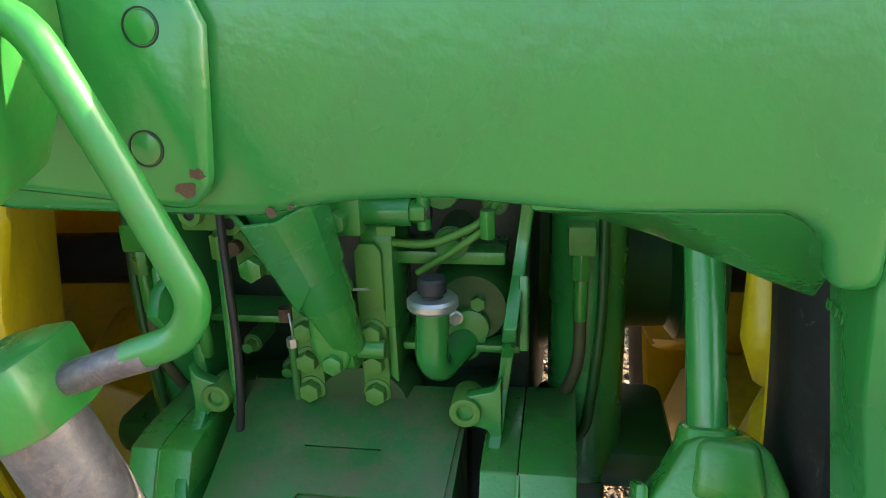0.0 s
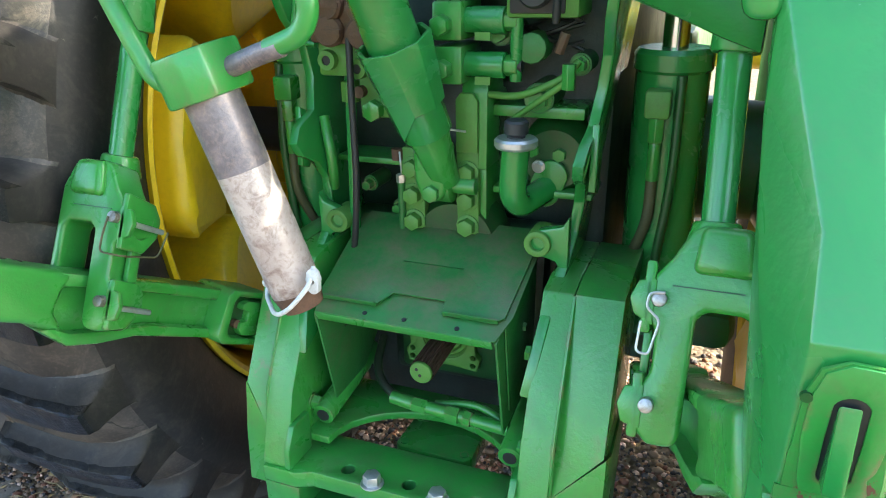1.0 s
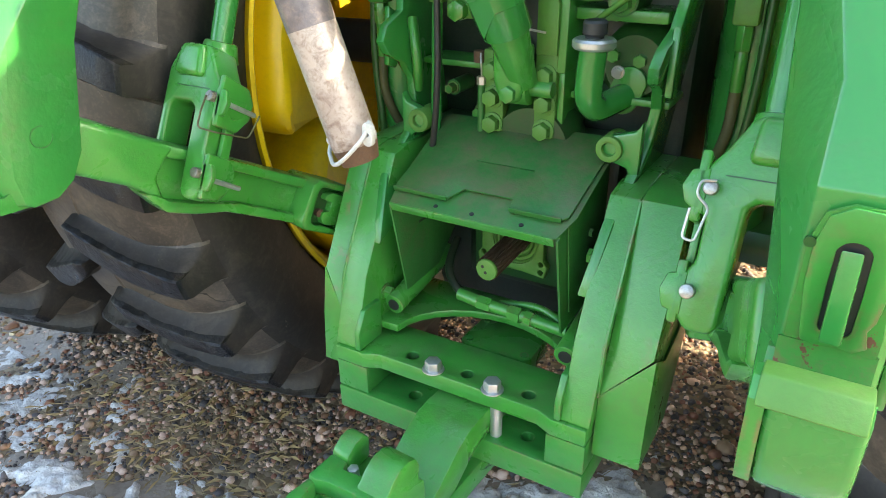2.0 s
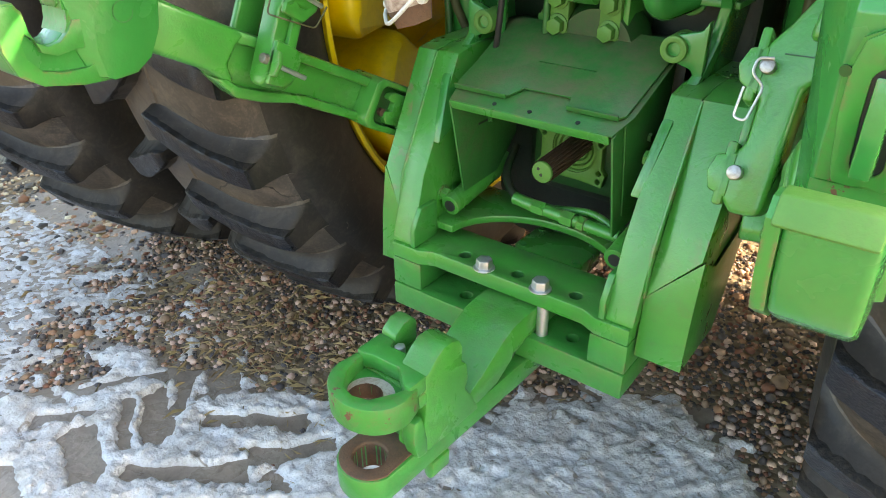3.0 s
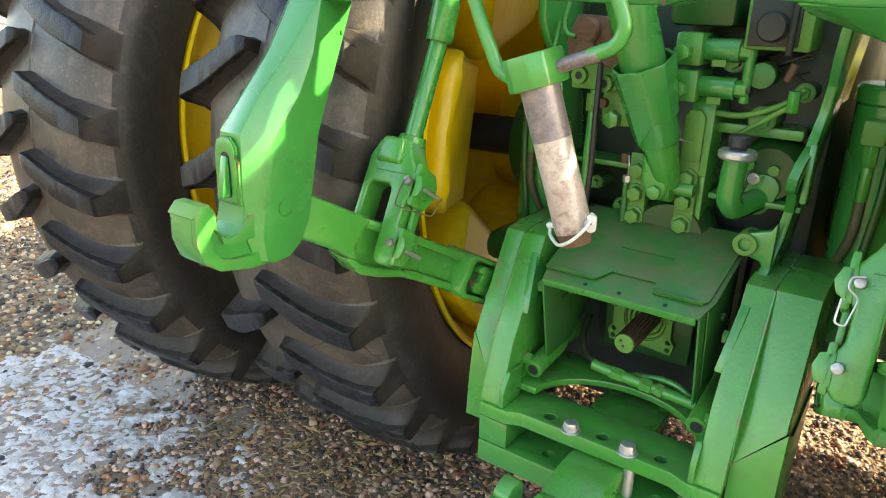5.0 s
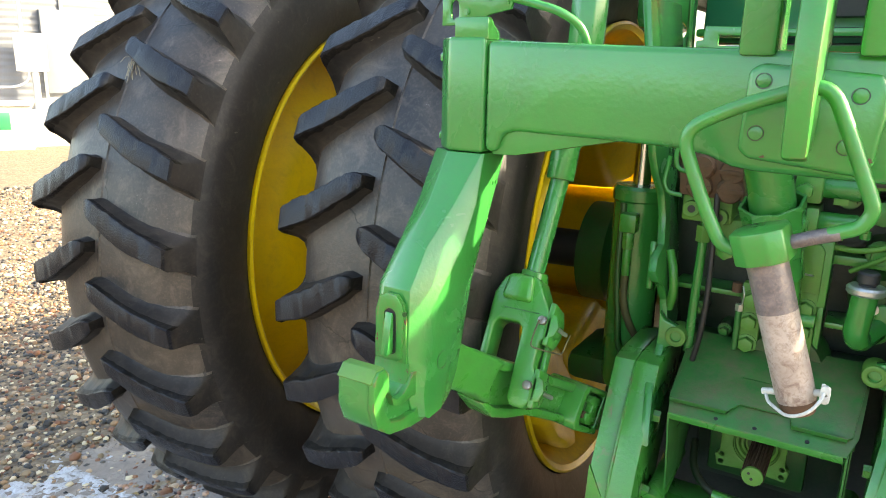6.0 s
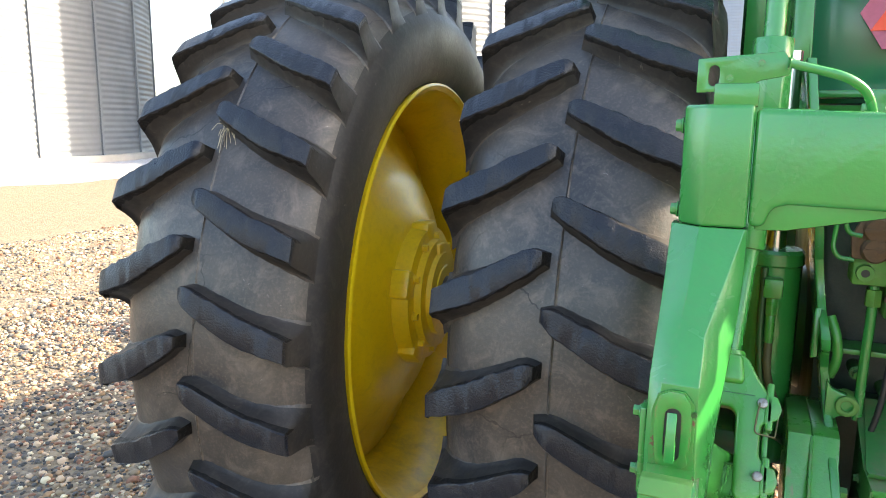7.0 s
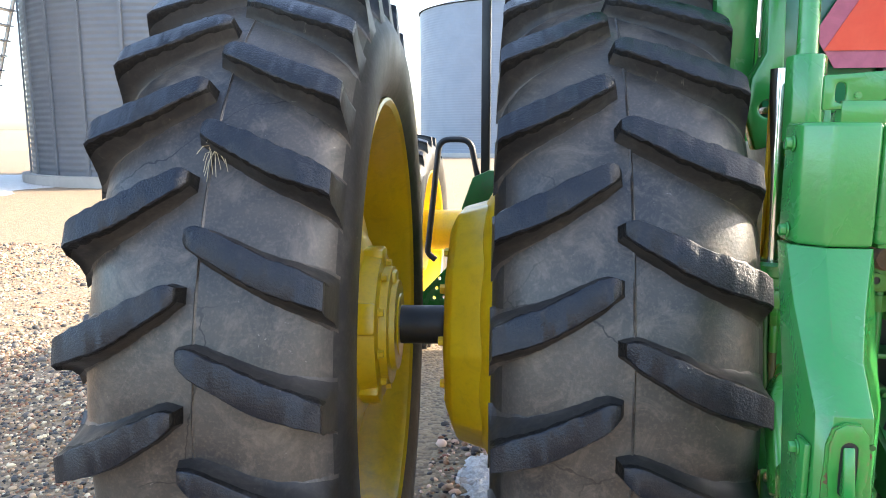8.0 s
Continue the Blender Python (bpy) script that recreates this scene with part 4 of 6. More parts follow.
    part("front_tab", moved(box((0.060, 0.030, 0.003), (0.152, 0.034, 0.013)), m), GREEN_DUSTY, s, bevel=0.001)
    part("front_lip", moved(box((-0.158, -0.003, -0.018), (0.150, 0.001, 0.0)), m), GREEN_CAST, s, bevel=0.0012)
    for sx, x, xb in ((-1, -0.148, -0.150), (1, 0.166, 0.163)):
        wall = [(0.892, 0.908), (0.935, 0.715), (1.05, 0.72), (1.12, 0.78), (1.12, 1.015)]
        part("side_wall", prism("x", wall, x - 0.002, x + 0.002), GREEN_DUSTY, s, bevel=0.0008)
        part("wall_screw", hexhead((x - sx * 0.002, 1.02, 0.84), (-sx, 0, 0), 0.006, 0.008), GREEN_DUSTY, s)
        part("wall_screw", hexhead((x + sx * 0.002, 1.03, 0.87), (sx, 0, 0), 0.008, 0.010), GREEN_DUSTY, s)
        # no slot is cut; a black strip stands for its shade
        part("wall_slot", box((x - 0.0025, 0.98, 0.838), (x + 0.0025, 1.035, 0.842)), BLACK, s)
    part("wall_flange", prism("x", [(0.925, 0.92), (0.955, 0.75), (1.10, 0.78), (1.11, 0.985)], 0.1695, 0.1725), GREEN_DUSTY, s, bevel=0.0008)
    for x in (-0.07, 0.0, 0.09):
        # black discs in place of shaded screw holes
        part("lip_hole", moved(rod((x, 0.012, -0.001), (x, 0.012, 0.0012), 0.004), m), BLACK, s)
    # hydraulic hose under the shaft
    h = pipe([(-0.125, 1.09, 0.765), (-0.115, 1.03, 0.728), (-0.07, 0.990, 0.708), (0.0, 0.979, 0.702)], 0.0085, bend=0.04)
    part("hose", h, GREEN_DEEP_SHADE, p, "dark green hydraulic hose")
    c = rod((-0.06, 0.985, 0.706), (-0.015, 0.980, 0.704), 0.0125, n=16)
    rod((-0.015, 0.980, 0.704), (0.012, 0.979, 0.703), 0.0145, n=6, bm=c)
    rod((0.012, 0.979, 0.703), (0.050, 0.977, 0.702), 0.012, bm=c)
    rod((0.050, 0.977, 0.702), (0.074, 0.976, 0.701), 0.0155, n=6, bm=c)
    rod((0.074, 0.976, 0.701), (0.084, 0.976, 0.701), 0.011, bm=c)
    rod((0.084, 0.976, 0.701), (0.098, 0.975, 0.700), 0.0145, n=6, bm=c)
    rod((0.098, 0.975, 0.700), (0.165, 0.973, 0.697), 0.0115, bm=c)
    part("hose_coupling", c, GREEN_CAST, p)
    part("steel_line", pipe([(0.02, 1.0, 0.70), (0.12, 1.0, 0.72), (0.20, 0.97, 0.66), (0.22, 0.93, 0.58)], 0.007, bend=0.06), GREEN_CAST, p)

# ---- rear housing and what is bolted to it ----


def build_housing(tractor):
    h = new("rear_housing")
    h.parent = tractor
    tagged(h, "dusty green cast transmission housing with covers and bolts")
    core = [(-0.20, 0.50), (0.24, 0.50), (0.27, 0.60), (0.28, 1.58), (-0.25, 1.58), (-0.24, 0.60)]
    # case and lower cover carry deep shade in their colour
    part("case", prism("y", core, 1.20, 2.3), GREEN_DEEP_SHADE, h, bevel=0.02)
    part("lower_cover", prism("y", [(-0.13, 0.66), (0.17, 0.66), (0.18, 0.99), (-0.14, 0.99)], 1.150, 1.2), GREEN_DEEP_SHADE, h, bevel=0.012)
    # shelf and round covers are coloured darker for the shade they sit in
    part("shelf", box((-0.20, 1.10, 0.985), (0.23, 1.20, 1.0)), GREEN_SHADE_GRIME, h, bevel=0.003)
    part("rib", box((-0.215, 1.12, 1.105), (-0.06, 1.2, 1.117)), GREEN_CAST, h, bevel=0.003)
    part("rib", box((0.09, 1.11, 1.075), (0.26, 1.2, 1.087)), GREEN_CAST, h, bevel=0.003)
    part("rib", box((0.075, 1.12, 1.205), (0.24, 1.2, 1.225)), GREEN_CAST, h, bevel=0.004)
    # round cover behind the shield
    part("round_cover", moved(lathe([(0.0, 0.0), (0.0, 0.07), (0.03, 0.085), (0.06, 0.085)], 36), Matrix.Translation((0.03, 1.085, 0.985)) @ Matrix.Rotation(radians(90), 4, "Z")), GREEN_SHADE_GRIME, h)
    part("round_cover", moved(lathe([(0.0, 0.0), (0.0, 0.05), (0.02, 0.065), (0.06, 0.07)], 36), Matrix.Translation((0.19, 1.13, 1.135)) @ Matrix.Rotation(radians(90), 4, "Z")), GREEN_SHADE_GRIME, h)
    for x, z, r in ((0.165, 1.238, 0.018), (0.20, 1.145, 0.012), (0.155, 1.15, 0.012), (0.225, 1.29, 0.012), (0.10, 1.34, 0.016), (-0.16, 1.06, 0.01), (-0.10, 1.02, 0.01)):
        part("housing_bolt", hexhead((x, 1.118 if r > 0.015 else 1.14, z), (0, -1, 0), r, 0.02), GREEN_CAST, h)
        if r <= 0.015:
            part("bolt_boss", rod((x, 1.14, z), (x, 1.2, z), r * 1.5), GREEN_DUSTY, h)
        else:
            part("bolt_boss", rod((x, 1.118, z), (x, 1.2, z), r * 1.4), GREEN_DUSTY, h)
    # bolted strips that carry the centre link
    for x, top, ear in ((-0.046, 1.150, 0), (0.054, 1.235, 1)):
        pts = [(x - 0.020, 0.990), (x + 0.020, 0.990), (x + 0.020, top), (x - 0.020, top)]
        part("bolt_strip", prism("y", pts, 1.084, 1.108), GREEN_LIGHT, h, bevel=0.003)
        part("link_cheek", prism("x", [(1.108, 1.0), (1.2, 1.0), (1.2, 1.16), (1.108, 1.14)], x - 0.014, x + 0.014), GREEN_CAST, h, bevel=0.004)
        for z in (1.019, 1.067, 1.115):
            part("strip_bolt", hexhead((x, 1.084, z), (0, -1, 0), 0.0165, 0.018), GREEN_LIGHT, h, bevel=0.001)
    ear = [(1.085, 1.12), (1.20, 1.12), (1.20, 1.24)] + [(1.135 + 0.045 * math.cos(a), 1.245 + 0.042 * math.sin(a)) for a in [radians(i * 180 / 10) for i in range(11)]]
    part("ear", prism("x", ear, 0.042, 0.088), GREEN_CAST, h, bevel=0.005)
    part("ear_face", prism("y", [(0.036, 1.150), (0.074, 1.150), (0.074, 1.236), (0.066, 1.248), (0.044, 1.248), (0.036, 1.236)], 1.078, 1.086), GREEN_LIGHT, h, bevel=0.002)
    part("ear_side", prism("x", [(1.09, 1.0), (1.2, 1.0), (1.2, 1.13), (1.09, 1.13)], 0.074, 0.086), GREEN_CAST, h, bevel=0.003)
    # centre link, folded up: a tube in an eight-sided sleeve
    foot, head = Vector((0.026, 1.06, 1.10)), Vector((-0.022, 0.97, 1.347))
    d = (head - foot).normalized()
    part("link_eye", rod((-0.008, 1.07, 1.095), (0.036, 1.07, 1.095), 0.030, n=28), GREEN_CAST, h, bevel=0.004)
    part("link_pin", rod((-0.028, 1.07, 1.095), (0.075, 1.07, 1.095), 0.014, n=20), GREEN_CAST, h, bevel=0.002)
    part("link_neck", rod(foot, foot + d * 0.13, 0.024, 0.040, n=8), GREEN_CAST, h, bevel=0.004)
    a, b = foot + d * 0.085, foot + d * 0.26
    sl = lathe([(0.0, 0.046), (0.175, 0.060), (0.175, 0.053), (0.005, 0.040)], 8, closed=True)
    for v in sl.verts:
        if v.co.x < 0.1:
            v.co.x += 0.035 - v.co.z * 0.0 + (0.03 if v.co.y > 0 else -0.01)
    part("link_sleeve", moved(sl, Matrix.Translation(a) @ d.to_track_quat("X", "Z").to_matrix().to_4x4()), GREEN, h, bevel=0.0015, angle=20)
    part("link_tube", rod(foot + d * 0.10, foot + d * 0.46, 0.041, n=28), GREEN, h, bevel=0.002)
    part("link_fork", prism("y", [(-0.024, 1.170), (0.036, 1.170), (0.034, 1.100), (0.028, 1.078), (0.008, 1.070), (-0.012, 1.080), (-0.022, 1.11)], 1.030, 1.082), GREEN_CAST, h, bevel=0.010, segs=3)
    part("fork_nut", rod((0.010, 1.020, 1.090), (0.010, 1.032, 1.090), 0.015, n=6), GREEN_CAST, h, bevel=0.002)
    # filler neck with its cap
    part("filler_neck", pipe([(0.152, 1.034, 1.178), (0.149, 1.036, 1.140), (0.145, 1.042, 1.098), (0.152, 1.064, 1.074), (0.180, 1.125, 1.086)], 0.0225, n=20, bend=0.035), GREEN, h)
    part("filler_flange", prism("y", hole(0.183, 1.096, 0.028, 20, 0.014, -0.4), 1.118, 1.130), GREEN_CAST, h, bevel=0.003)
    part("flange_bolt", hexhead((0.168, 1.118, 1.126), (0, -1, 0), 0.009, 0.012), ZINC, h)
    part("cap_washer", moved(lathe([(0, 0), (0, 0.031), (0.004, 0.034), (0.012, 0.034), (0.016, 0.030), (0.016, 0)], 36), Matrix.Translation((0.152, 1.034, 1.177)) @ Matrix.Rotation(radians(-90), 4, "Y")), ZINC, h, "bright zinc collar")
    part("cap_knob", moved(lathe([(0, 0), (0, 0.014), (0.006, 0.0145), (0.010, 0.019), (0.026, 0.019), (0.030, 0.016), (0.030, 0)], 24), Matrix.Translation((0.152, 1.034, 1.190)) @ Matrix.Rotation(radians(-90), 4, "Y")), PLASTIC_DARK, h, "dark plastic cap")
    # upright side plates with wavy edges and bored bosses
    for s, bx, by, bz in ((-1, -0.183, 1.044, 1.014), (1, 0.189, 1.035, 1.019)):
        edge = [(0.905, 0.815), (0.958, 0.925), (1.000, 0.955), (1.050, 0.985), (1.085, 1.03), (1.09, 1.08), (1.065, 1.115), (1.025, 1.135), (1.010, 1.160), (1.030, 1.185), (1.085, 1.205), (1.105, 1.26), (1.10, 1.31), (1.06, 1.36), (1.045, 1.40), (1.05, 1.45), (1.05, 1.72)]
        pts = edge + [(1.30, 1.72), (1.30, 0.95), (1.12, 0.90)]
        x = 0.008 + s * 0.225
        bm = prism("x", pts, x - 0.009, x + 0.009)
        for v in bm.verts:
            v.co.x += s * (v.co.z - 1.0) * 0.13
        part("side_plate", bm, GREEN, h, bevel=0.003)
        arm = [(bx, bz - 0.022), (bx - s * 0.0155, bz - 0.0155), (bx - s * 0.022, bz), (bx - s * 0.0155, bz + 0.0155), (bx, bz + 0.022), (x - s * 0.005, bz + 0.032), (x + s * 0.006, bz + 0.05), (x + s * 0.006, bz - 0.06), (x - s * 0.006, bz - 0.05), (x - s * 0.015, bz - 0.03)]
        part("boss_arm", prism("y", arm, by + 0.008, by + 0.03), GREEN, h, bevel=0.004)
        part("boss", prism("y", hole(bx, bz, 0.022, 28), by, by + 0.055, [hole(bx, bz, 0.0115, 20)]), GREEN_LIGHT, h, bevel=0.002)
        part("boss_bore", moved(lathe([(0, 0.0118), (0.045, 0.0118), (0.045, 0.0)], 20), Matrix.Translation((bx, by + 0.004, bz)) @ Matrix.Rotation(radians(90), 4, "Z")), RUST, h)
        part("plate_tab", prism("x", [(1.05, 1.11), (1.075, 1.10), (1.095, 1.14), (1.09, 1.20), (1.06, 1.215)], *sorted((x + s * 0.030, x + s * 0.042))), GREEN, h, bevel=0.003)
    # lift cylinders
    for s, cx, cy in ((-1, -0.338, 1.23), (1, 0.357, 1.25)):
        c = moved(lathe([(0.80, 0), (0.80, 0.055), (0.82, 0.060), (1.27, 0.060), (1.275, 0.064), (1.300, 0.064), (1.308, 0.058), (1.308, 0.022)], 40), Matrix.Translation((cx, cy, 0)) @ Matrix.Rotation(radians(-90), 4, "Y"))
        part("lift_cylinder", c, GREEN, h)
        part("cylinder_rod", rod((cx, cy, 1.30), (cx, cy + 0.02, 1.75), 0.021, n=28), CHROME, h, "bright chrome piston rod")
        part("cylinder_foot", prism("x", [(cy - 0.05, 0.80), (cy + 0.05, 0.80), (cy + 0.04, 0.74), (cy - 0.04, 0.74)], cx - 0.035, cx + 0.035), GREEN_SHADE_GRIME, h, bevel=0.01)
        fx = cx - (0.012 if s > 0 else -0.0)
        part("port_elbow", box((fx - 0.020, cy - 0.088, 1.205), (fx + 0.020, cy - 0.05, 1.250)), GREEN_LIGHT if s > 0 else GREEN_CAST, h, bevel=0.005)
        part("port_nut", rod((fx, cy - 0.07, 1.165), (fx, cy - 0.07, 1.205), 0.014, n=6), GREEN_CAST, h, bevel=0.001)
        part("port_ferrule", rod((fx, cy - 0.07, 1.10), (fx, cy - 0.07, 1.165), 0.0105), GREEN_CAST, h, bevel=0.001)
        part("port_hose", pipe([(fx, cy - 0.07, 1.10), (fx, cy - 0.075, 1.03), (fx - s * 0.03, cy - 0.05, 0.94), (fx - s * 0.08, cy, 0.88)], 0.0095, bend=0.06), HOSE, h, "old brownish rubber hose")
        part("cylinder_line", pipe([(cx + s * 0.02, cy - 0.06, 1.27), (cx + s * 0.02, cy - 0.072, 1.1), (cx + s * 0.0, cy - 0.074, 0.90), (cx - s * 0.06, cy - 0.04, 0.85)], 0.008, bend=0.05), GREEN_SHADE_GRIME, h)
        part("axle_arm", box((0.008 + s * 0.26, 1.2, 0.78), (0.008 + s * 0.50, 1.45, 0.86)), GREEN_SHADE_GRIME, h, bevel=0.03)
    # couplers and valve block on the side of the centre link
    part("coupler_block", box((-0.20, 1.055, 1.27), (-0.10, 1.13, 1.325)), GREEN_LIGHT, h, bevel=0.006)
    part("coupler_lower", box((-0.135, 1.07, 1.20), (-0.07, 1.15, 1.28)), GREEN_LIGHT, h, bevel=0.008)
    for x, z in ((-0.178, 1.297), (-0.122, 1.285)):
        part("coupler_ring", moved(lathe([(0, 0.008), (0, 0.016), (0.008, 0.017), (0.02, 0.017)], 24), Matrix.Translation((x, 1.043, z)) @ Matrix.Rotation(radians(90), 4, "Z")), GREEN_LIGHT, h)
        # black plug stands for the darkness inside the ring
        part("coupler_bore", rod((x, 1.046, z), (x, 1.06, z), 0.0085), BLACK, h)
    part("plunger", rod((-0.128, 1.055, 1.245), (-0.128, 1.07, 1.245), 0.010), RUST, h)
    part("coupler_hex", rod((-0.105, 1.05, 1.215), (-0.105, 1.09, 1.215), 0.018, n=6), GREEN_CAST, h, bevel=0.001)
    part("coupler_line", pipe([(-0.155, 1.08, 1.27), (-0.155, 1.075, 1.2), (-0.158, 1.075, 1.1), (-0.16, 1.07, 0.98)], 0.010, bend=0.03), GREEN, h)
    part("line_nut", rod((-0.155, 1.078, 1.225), (-0.155, 1.078, 1.26), 0.016, n=6), GREEN_LIGHT, h, bevel=0.001)
    part("cover_hinge", box((-0.195, 1.05, 1.325), (-0.085, 1.12, 1.335)), RUST, h, bevel=0.002)
    for k, (x, z) in enumerate(((-0.165, 1.385), (-0.105, 1.380), (-0.165, 1.345), (-0.105, 1.342))):
        cap = moved(lathe([(0, 0.0), (0, 0.022), (0.006, 0.026), (0.02, 0.026)], 18), Matrix.Translation((x, 1.032, z)) @ Matrix.Rotation(radians(90 + 6 * (k - 1)), 4, "Z"))
        box((x - 0.024, 1.028, z - 0.004), (x + 0.024, 1.034, z + 0.003), bm=cap)
        part("dust_cap", cap, RUST, h, "rust-brown coupler dust cap")
    part("cap_plate", prism("y", [(-0.205, 1.325), (-0.07, 1.322), (-0.062, 1.36), (-0.08, 1.41), (-0.19, 1.415), (-0.21, 1.37)], 1.045, 1.058), RUST, h, "rust-brown coupler plate", bevel=0.004)
    part("cap_wire", pipe([(-0.215, 1.06, 1.44), (-0.222, 1.05, 1.40), (-0.215, 1.05, 1.375), (-0.19, 1.045, 1.372)], 0.005, bend=0.015), GREEN, h)
    part("cap_wire", pipe([(-0.235, 1.06, 1.40), (-0.24, 1.05, 1.345), (-0.23, 1.05, 1.325), (-0.20, 1.05, 1.322)], 0.005, bend=0.015), GREEN, h)
    part("drain_hose", pipe([(-0.128, 1.035, 1.335), (-0.125, 1.025, 1.24), (-0.122, 1.02, 1.12), (-0.130, 1.02, 1.02), (-0.150, 1.03, 0.93)], 0.006, bend=0.05), BLACK, h, "thin black drain hose")
    part("grease_line", pipe([(-0.225, 1.1, 1.19), (-0.21, 1.085, 1.15), (-0.205, 1.085, 1.10), (-0.215, 1.1, 1.06)], 0.010, bend=0.04), GREEN_CAST, h)
    part("stud", rod((-0.068, 1.08, 1.0), (-0.068, 1.08, 1.09), 0.0065), GREEN_DUSTY, h)
    part("stud_nut", rod((-0.068, 1.08, 1.088), (-0.068, 1.08, 1.102), 0.0085, n=6), ZINC, h)
    part("stud_clip", pipe([(-0.062, 1.07, 1.105), (-0.058, 1.06, 1.13), (-0.064, 1.07, 1.145)], 0.0018, bend=0.01), ZINC, h)
    part("stud_knob", rod((-0.078, 1.09, 1.125), (-0.078, 1.09, 1.145), 0.010), RUST, h)
    # solenoid valves and wiring right of the centre link
    for z in (1.36, 1.293):
        part("valve_block", box((0.005, 1.06, z - 0.03), (0.055, 1.16, z + 0.03)), GREEN_CAST, h, bevel=0.006)
        part("solenoid", rod((0.05, 1.09, z), (0.12, 1.085, z), 0.021, n=24), GREEN, h, bevel=0.002)
        part("solenoid_nut", rod((0.118, 1.085, z), (0.140, 1.084, z), 0.017, n=6), GREEN_CAST, h, bevel=0.002)
        part("solenoid_end", rod((0.138, 1.084, z), (0.146, 1.084, z), 0.010), BLACK, h)
        part("valve_plug", rod((0.025, 1.035, z - 0.005), (0.025, 1.065, z - 0.005), 0.016, n=6), GREEN_CAST, h, bevel=0.002)
        part("valve_tag", box((0.075, 1.063, z - 0.028), (0.10, 1.068, z - 0.016)), GREEN_LIGHT, h)
    rng = random.Random(5)
    for k in range(6):
        a = Vector((0.10, 1.12, 1.33 + 0.006 * k))
        pts = [a + Vector((0.026 * j, rng.uniform(-0.02, 0.02), 0.012 * math.sin(j + k) + rng.uniform(-0.008, 0.008))) for j in range(6)]
        part("wiring", pipe(pts, 0.0032, n=6, bend=0.012), BLACK, h)
    part("wiring", pipe([(0.06, 1.06, 1.19), (0.03, 1.03, 1.20), (-0.01, 1.05, 1.23)], 0.002, n=6, bend=0.02), ZINC, h)
    part("fuel_line", pipe([(0.08, 1.10, 1.245), (0.14, 1.09, 1.243), (0.21, 1.085, 1.275), (0.23, 1.1, 1.30)], 0.006, bend=0.03), GREEN_LIGHT, h)
    part("fuel_line", pipe([(0.12, 1.10, 1.20), (0.16, 1.08, 1.23), (0.225, 1.07, 1.278)], 0.005, bend=0.02), GREEN_LIGHT, h)
    part("line_union", rod((0.222, 1.07, 1.262), (0.222, 1.07, 1.30), 0.011, n=6), GREEN_CAST, h, bevel=0.001)
    part("line_union", rod((0.205, 1.07, 1.315), (0.215, 1.07, 1.345), 0.008, n=6), RUST, h, bevel=0.001)
    part("upright_pipe", pipe([(0.135, 1.085, 1.27), (0.137, 1.08, 1.33), (0.14, 1.08, 1.42)], 0.010, bend=0.02), GREEN, h)
    part("plate_knob", rod((0.16, 1.08, 1.32), (0.16, 1.13, 1.32), 0.024, n=12), GREEN_DUSTY, h, bevel=0.003)
    part("control_box", box((0.125, 1.06, 1.365), (0.235, 1.16, 1.46)), GREEN_LIGHT, h, bevel=0.006)
    part("control_face", box((0.132, 1.055, 1.372), (0.215, 1.062, 1.46)), PLASTIC_DARK, h, bevel=0.003)
    part("control_dial", moved(lathe([(0, 0), (0, 0.022), (0.008, 0.026), (0.02, 0.026)], 24), Matrix.Translation((0.172, 1.038, 1.405)) @ Matrix.Rotation(radians(90), 4, "Z")), PLASTIC_DARK, h)
    part("control_lever", pipe([(0.205, 1.045, 1.47), (0.207, 1.04, 1.42), (0.205, 1.045, 1.36)], 0.006), BLACK, h)
    part("upper_block", box((-0.02, 1.08, 1.40), (0.10, 1.2, 1.52)), GREEN_SHADE_GRIME, h, bevel=0.01)


# ---- lower links and lift rods ----


